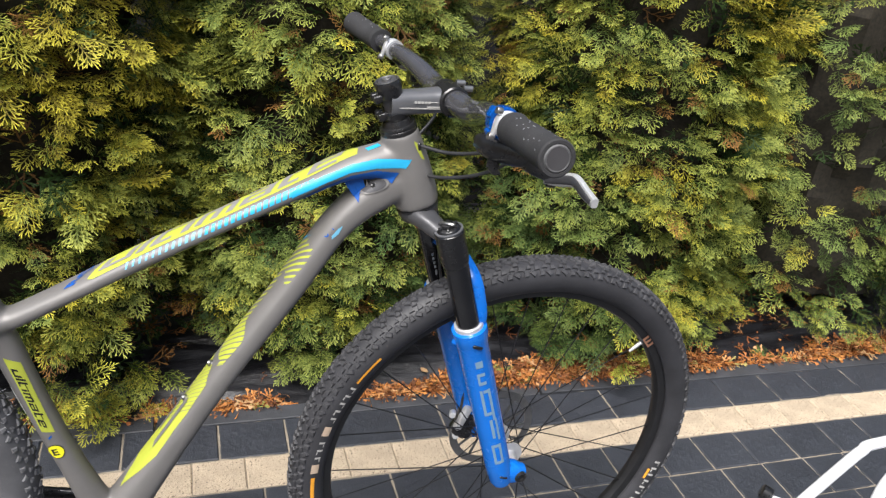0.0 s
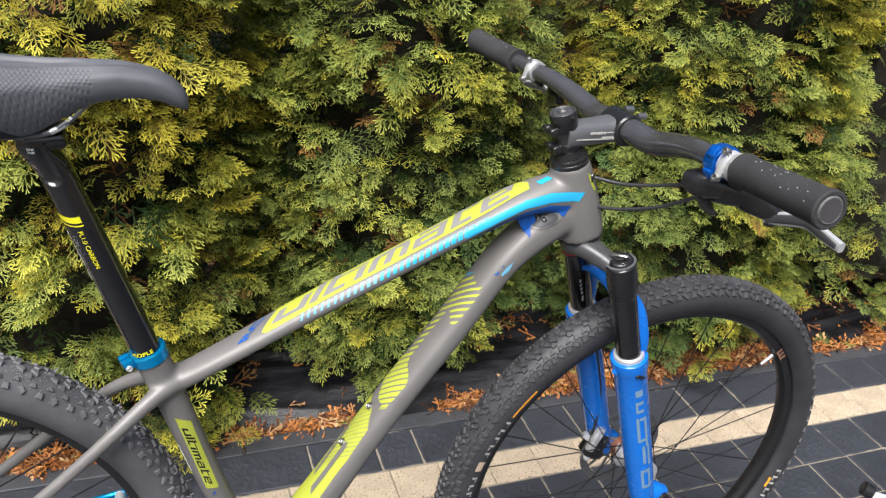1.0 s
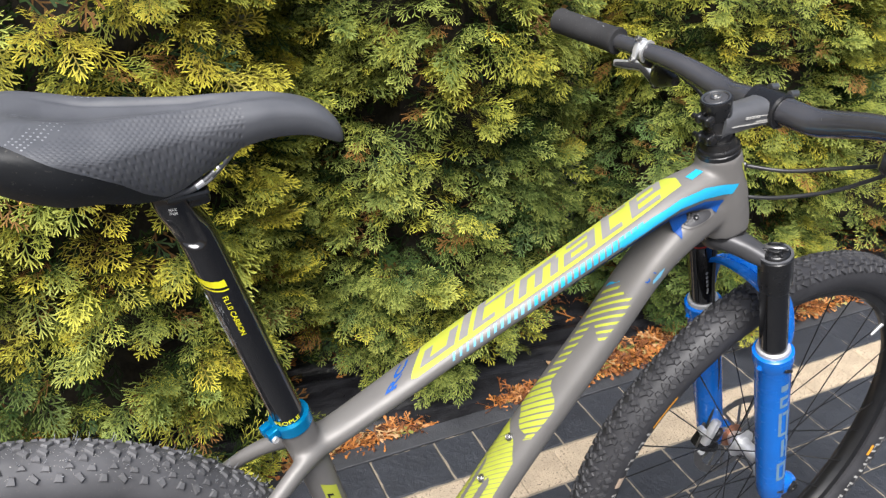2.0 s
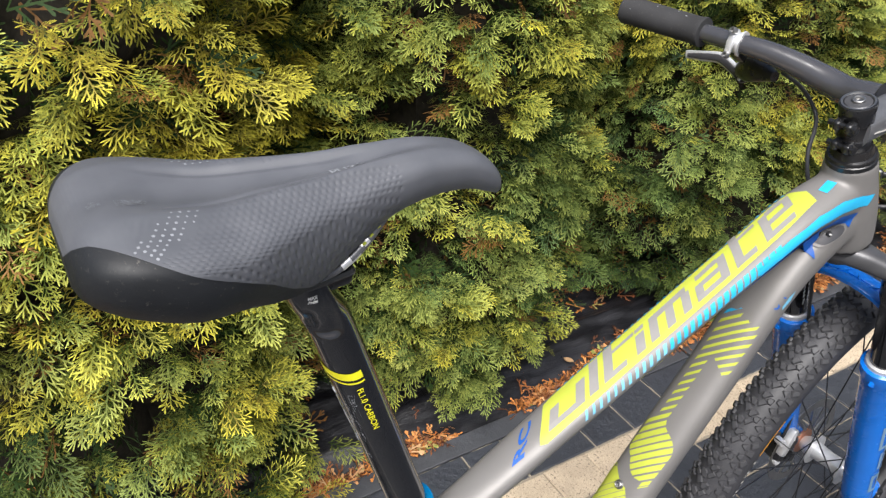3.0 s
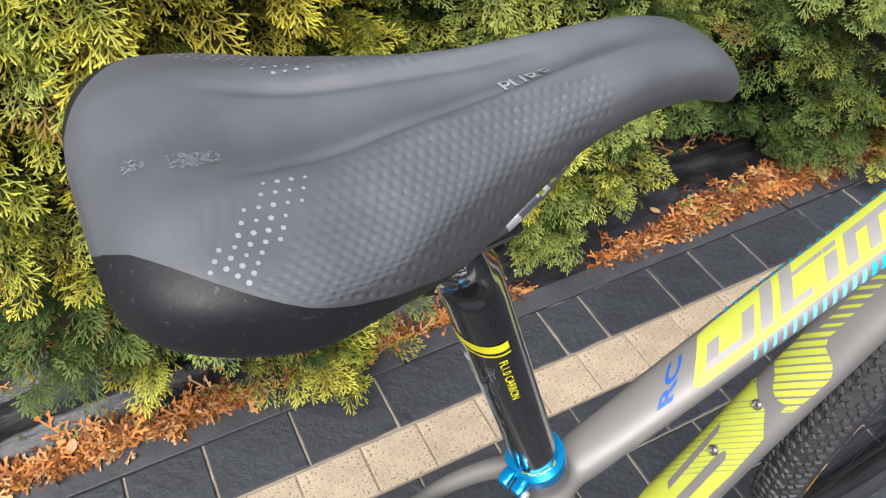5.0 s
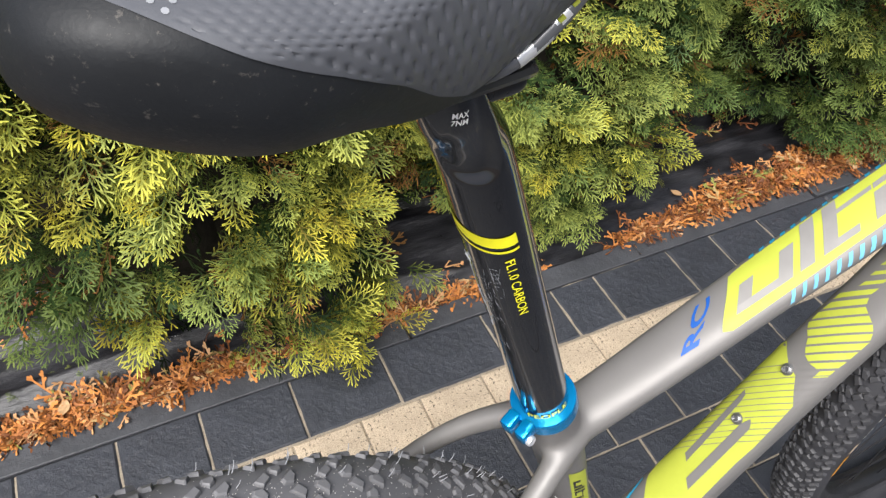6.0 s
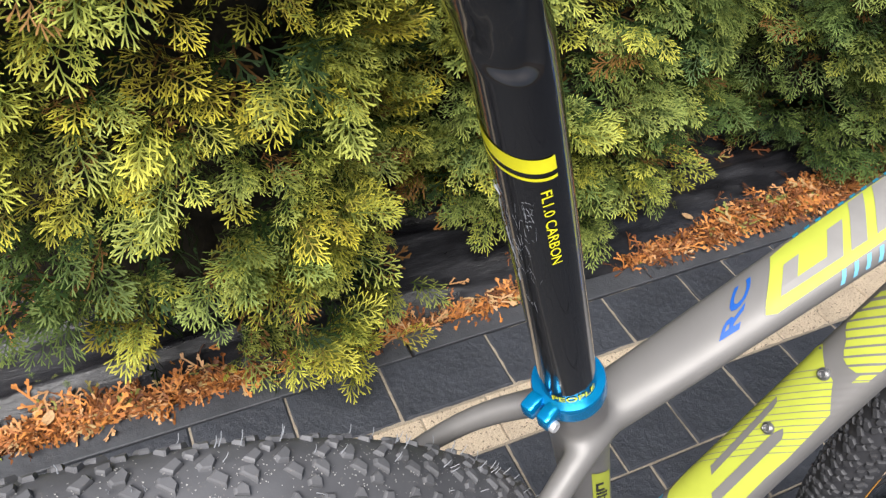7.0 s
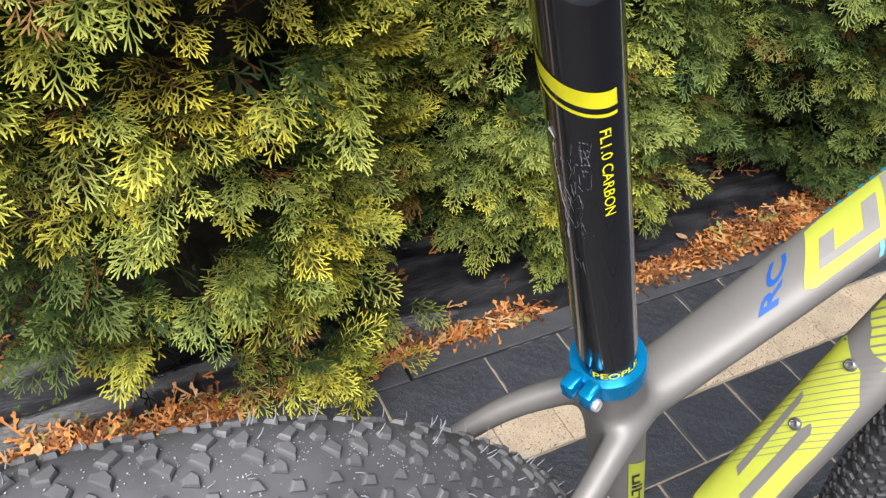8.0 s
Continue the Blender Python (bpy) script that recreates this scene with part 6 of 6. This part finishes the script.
def down_tube_prints():
    LEAN = -0.00103
    left = [-15] * 11 + [-25, -25, -27, -27, -21, -14, -9, -3, 6, 19]
    right = [3, 18, 23, 26, 27] + [-1] * 8 + [3, 11, 19, 25, 29, 29, 29, 28]
    for k in range(-2, 21):
        c = 0.139 + 0.0117 * k
        w = 0.0046 if k < 11 else (0.0066, 0.0078)[k - 11] if k < 13 else 0.0088
        lo, hi = (-15, 8) if k < 0 else (left[k], right[k])
        n = max(0, min(20, k + 1))
        lo2, hi2 = (lo - 1, hi - 1) if k < 12 else (lo + (left[n] - lo) * w / 0.0117, hi + (right[n] - hi) * w / 0.0117)
        at = lambda deg, o: (c + o + LEAN * deg - w / 2, deg)
        tube_print("lime_stripe" if k >= 0 else "cyan_stripe", [at(lo, 0), at(hi, 0), at(hi2, w), at(lo2, w)], DOWN_TUBE, M_LIME if k >= 0 else M_CYAN)
        if k in (5, 6, 7):
            l2 = {5: 4, 6: 11, 7: 18}[k]
            tube_print("lime_stripe", [at(l2, 0), at(27, 0), at(26, w), at(l2 + 3, w)], DOWN_TUBE, M_LIME)
    two = [(0.352, -30), (0.3635, -10), (0.367, 6), (0.379, 18), (0.3884, 28), (0.4421, 35), (0.4663, 36), (0.5209, 43), (0.56, 36), (0.6038, 17), (0.585, 0), (0.5662, -12), (0.5478, -40), (0.52, -47), (0.45, -48), (0.40, -47), (0.365, -44)]
    tube_print("lime_block", two, DOWN_TUBE, M_LIME)
    for c in np.arange(0.356, 0.475, 0.0092):
        tube_print("hatch_line", [(c + LEAN * a + o, a) for a, o in ((-46, 0), (-20, 0), (8, 0), (36, 0), (36, 0.0011), (8, 0.0011), (-20, 0.0011), (-46, 0.0011))], DOWN_TUBE, M_FRAME, 0.0009)
    tube_print("grey_slot", [(0.410, -23), (0.4136, -18), (0.4199, -16), (0.5025, -10), (0.4979, -20)], DOWN_TUBE, M_FRAME, 0.0012)
    tube_print("grey_slot", [(0.4245, 8), (0.428, 13), (0.4323, 16), (0.5197, 22), (0.5129, 8), (0.435, 4)], DOWN_TUBE, M_FRAME, 0.0012)
    tube_print("cyan_mark", [(0.556, -48), (0.590, -36), (0.592, -30), (0.556, -43)], DOWN_TUBE, M_CYAN)
    bm = letters("CIR", 0.017, 0.0052, 0.2, 0.006)
    bpart("lettering", put_letters(bm, lambda u, v: on_tube(DOWN_TUBE, 0.1140 - u, 27 - math.degrees(v / PRINT_R), 0.0008)), M_BLUEPRINT, bike_frame)
    tube_print("pale_mark", [(0.110, 31), (0.099, 32.5), (0.086, 30.5), (0.095, 29), (0.107, 29)], DOWN_TUBE, M_PALE)
    for s, a in ((0.3684, -5.0), (0.4345, -4.0)):
        c = on_tube(DOWN_TUBE, s, a, 0.0)
        n = (on_tube(DOWN_TUBE, s, a, 0.01) - c).normalized()
        bpart("bottle_bolt", lathe(c, c + n, [(0, 0.0056), (0.001, 0.0056), (0.0012, 0.0040), (0.0038, 0.0040), (0.0046, 0.0032), (0.0036, 0.0022), (0.0022, 0.0020)], 18), M_STEEL, bike_frame, "steel bottle cage bolt")


def seat_tube_prints():
    tube_print("lime_label", [(0.062, 104), (0.0775, 56), (0.1971, 75), (0.1905, 122)], SEAT_TUBE, M_LIME)
    bm = stroke_word(0.108, 0.0135)
    bpart("lettering", put_letters(bm, lambda u, v: on_tube(SEAT_TUBE, 0.080 + u, np.interp(u, [0, 0.104], [99, 114]) - math.degrees(v / PRINT_R), 0.0009)), M_BLACK, bike_frame)
    disc = lambda r: [(0.229 + r * math.cos(a), radians(112) * PRINT_R + 1.25 * r * math.sin(a)) for a in np.linspace(0, 2 * math.pi, 24)[:-1]]
    bpart("round_label", skin(disc(0.0125), tube_map(SEAT_TUBE, 0.0005), 0.003), M_BLACK, bike_frame)
    bpart("round_label", skin(disc(0.0112), tube_map(SEAT_TUBE, 0.0008), 0.003), M_YELLOWPRINT, bike_frame)
    bm = letters("E", 0.0100, 0.0115, 0.0, 0.03)
    bpart("lettering", put_letters(bm, lambda u, v: on_tube(SEAT_TUBE, 0.2348 - v, 125 - math.degrees(u / PRINT_R) * 1.0, 0.0012)), M_BLACK, bike_frame)
    tube_print("white_tag", [(0.108, 150), (0.112, 142), (0.160, 146), (0.158, 154)], SEAT_TUBE, M_WHITEPRINT)
    tube_print("lime_line", [(0.200, 96), (0.203, 112), (0.206, 112), (0.203, 96)], SEAT_TUBE, M_BLUEPRINT)


def ring_patch(c, r0, r1, a0, a1, y, n=8):
    """A curved bar on the flank of a wheel: radii, angles in degrees, flank offset as a function of the radius."""
    bm = bmesh.new()
    m = 4
    g = [[bm.verts.new(Vector((c.x + r * math.cos(radians(a)), y(r), c.z + r * math.sin(radians(a))))) for r in np.linspace(r0, r1, m)] for a in np.linspace(a0, a1, n)]
    for p, q in zip(g, g[1:]):
        for i in range(m - 1):
            bm.faces.new((p[i], p[i + 1], q[i + 1], q[i]))
    return bm


def tyre_prints():
    flank = lambda r: -(math.sqrt(max(0.0, TR ** 2 - ((r - TC) / 0.99) ** 2)) + 0.0005)
    names = [("orange_bar", M_ORANGE, 0.3345, 0.3385, 137, 146), ("tan_block", M_TANPRINT, 0.3300, 0.3420, 160.5, 163.5), ("tan_block", M_TANPRINT, 0.3300, 0.3420, 173, 176), ("orange_bar", M_ORANGE, 0.3340, 0.3400, 177.5, 185)]
    wheel_tyre = [o for o in bike.children_recursive if o.name.startswith("tyre")][0]
    for nm, mat, r0, r1, a0, a1 in names:
        fpart(nm, ring_patch(FRONT, r0, r1, a0, a1, flank), mat, wheel_tyre)
    # bars in the place of the maker's lettering
    for a in (147.5, 150, 152.5, 155, 157.5, 165.5, 168, 170.5):
        fpart("pale_bar", ring_patch(FRONT, 0.3310, 0.3402, a, a + 0.62, flank, 3), M_BARS, wheel_tyre)
        fpart("pale_bar", ring_patch(FRONT, 0.3315 if int(a * 2) % 2 else 0.3385, 0.3330 if int(a * 2) % 2 else 0.3400, a + 0.75, a + 1.7, flank, 3), M_BARS, wheel_tyre)
    for k in range(11):
        a = -12.5 - 2.6 * k
        fpart("pale_bar", ring_patch(FRONT, 0.3300, 0.3412, a, a - 0.7, flank, 3), M_BARS, wheel_tyre)
        if k % 3 != 2:
            fpart("pale_bar", ring_patch(FRONT, 0.3310 if k % 2 else 0.3395, 0.3328 if k % 2 else 0.3410, a - 0.85, a - 1.9, flank, 3), M_BARS, wheel_tyre)
    fpart("orange_bar", ring_patch(FRONT, 0.3250, 0.3290, -16, -20, flank, 4), M_ORANGE, wheel_tyre)
    rim_flank = lambda r: -0.0136
    rimw = [o for o in bike.children if o.name == "front_wheel"][0]
    fpart("rim_label", ring_patch(FRONT, 0.3045, 0.3205, 38.0, 42.5, rim_flank, 4), M_BROWNPRINT, rimw, "small brown rim label")
    fpart("rim_label_mark", ring_patch(FRONT, 0.3075, 0.3180, 39.1, 39.9, lambda r: -0.0140, 3), M_BLACK, rimw)
    fpart("rim_label_mark", ring_patch(FRONT, 0.3075, 0.3180, 40.8, 41.6, lambda r: -0.0140, 3), M_BLACK, rimw)
    # bare steel valve and worn spokes near it
    fpart("valve", lathe(FRONT + Vector((math.cos(radians(39)) * 0.302, 0, math.sin(radians(39)) * 0.302)), FRONT, [(0, 0.004), (0.010, 0.003), (0.020, 0.003), (0.026, 0.002)], 10), M_ALU, rimw)


def fork_prints():
    leg = [o for o in bike.children_recursive if o.name.startswith("lower_leg")][0]

    def bar_on_leg(z0, z1, a0, a1):
        bm = bmesh.new()
        n = 7
        g = []
        for z in np.linspace(z0, z1, 5):
            c = leg_at(z, -0.064)
            t = (0.6755 - z) / 0.949
            r = np.interp(t, [0, 0.012, 0.02, 0.032, 0.10, 0.20, 0.29], [0.0262, 0.0268, 0.0255, 0.0236, 0.0232, 0.0222, 0.021]) + 0.0006
            row = []
            for a in np.linspace(a0, a1, n):
                out = Vector((0, -1, 0)) * math.cos(radians(a)) + Vector((0.949, 0, 0.316)) * math.sin(radians(a))
                row.append(bm.verts.new(c + out * r))
            g.append(row)
        for p, q in zip(g, g[1:]):
            for i in range(n - 1):
                bm.faces.new((p[i], p[i + 1], q[i + 1], q[i]))
        fpart("fork_graphic", bm, M_FORKPRINT, leg)
    # angular grey strokes down the leg
    for z0, z1, a0, a1 in ((0.628, 0.616, 2, 22), (0.606, 0.600, 0, 22), (0.600, 0.590, 0, 6), (0.590, 0.584, 0, 22), (0.574, 0.524, -2, 6), (0.530, 0.524, 6, 22), (0.574, 0.512, 20, 28), (0.574, 0.568, 8, 28),
                           (0.514, 0.476, 8, 17), (0.514, 0.470, 24, 31), (0.462, 0.420, -2, 6), (0.426, 0.420, 6, 24), (0.462, 0.456, 4, 24), (0.462, 0.420, 20, 28)):
        bar_on_leg(z0, z1, a0 * 1.35 - 22, a1 * 1.35 - 22)


def post_prints():
    post = [o for o in bike.children if o.name == "seatpost"][0]
    d = (POST1 - POST0).normalized()
    ahead = Vector((0.96, 0, 0.28))

    def on_post(s, deg, lift=0.0006):
        out = Vector((0, -1, 0)) * math.cos(radians(deg)) + ahead * math.sin(radians(deg))
        return POST0 + d * s + out * (post_r(s / 0.2726) + lift)
    bm = letters("FL1.0 CARBON", 0.0455, 0.0046, 0.0, 0.008)
    bpart("lettering", put_letters(bm, lambda u, v: on_post(0.2110 - u, -17 + math.degrees(v / 0.0158))), M_YELLOWPRINT, post)
    bm = letters("PEOPLE", 0.026, 0.0052, 0.0, 0.02)
    bpart("lettering", put_letters(bm, lambda u, v: on_post(0.0412 + v, -62 + math.degrees(u / 0.0158))), M_YELLOWPRINT, post)
    for word, z in (("MAX", 0.9925), ("7NM", 0.9890)):
        bm = letters(word, 0.0062, 0.0027, 0.0, 0.02)
        bpart("lettering", put_letters(bm, lambda u, v: POST_BVH.ray_cast(Vector((-0.5780 + u, -0.05, z + v)), Vector((0, 1, 0)))[0] - Vector((0, 0.0004, 0))), M_WHITEPRINT, post)
    # scratches
    r = random.Random(3)
    bm = bmesh.new()
    def scratch(p, q, w):
        a, b = on_post(*p), on_post(*q)
        n = (b - a).cross(Vector((0, -1, 0))).normalized() * w
        bm.faces.new([bm.verts.new(v) for v in (a - n, b - n * 0.4, b + n * 0.4, a + n)])
    for k in range(46):
        s, a = r.uniform(0.135, 0.205), r.gauss(-62, 16)
        if a < -25:
            scratch((s, a), (s + r.uniform(-0.009, 0.009), a + r.uniform(-8, 8)), r.uniform(0.00005, 0.00012))
    # fine zigzag of a worn emblem
    for s0 in (0.176, 0.160):
        pts = [(s0 - 0.0045, -84), (s0 + 0.005, -72), (s0 - 0.002, -62), (s0 + 0.003, -52), (s0 - 0.004, -46), (s0 - 0.0055, -58)]
        for p, q in zip(pts, pts[1:]):
            scratch(p, q, 0.00008)
    for k in range(14):
        s, a = 0.2065 - 0.0035 * (k % 5) + r.uniform(-0.0006, 0.0006), -44 + 4.5 * (k // 5)
        scratch((s, a), (s - 0.0009, a + 3), 0.00012)
    prev = (0.2125, -92)
    for k in range(15):
        nxt = (prev[0] - r.uniform(0.003, 0.0056), -88 + 0.9 * k + r.uniform(-6, 6))
        scratch(prev, nxt, r.uniform(0.00012, 0.0006))
        prev = nxt
    bpart("scratch_texture", bm, M_DOT, post, smooth=False)["kind"] = "stuff"


def saddle_print():
    cover = [o for o in bike.children if o.name == "saddle"][0]
    n = len(SROWS)
    bm = letters("PURE", 0.021, 0.0042, 0.0, 0.0)

    def lay(u, v):
        x = -0.553 + u
        i = float(np.interp(x, SROWS[:, 0], np.arange(n)))
        w = float(np.interp(i, np.arange(n), SROWS[:, 1]))
        s = (-0.0072 + v * 1.1) / w
        return saddle_point(i, s) + saddle_normal(i, s) * 0.0008
    bpart("lettering", put_letters(bm, lay), M_DOT, cover)


top_tube_prints()
down_tube_prints()
seat_tube_prints()
tyre_prints()
fork_prints()
post_prints()
saddle_print()
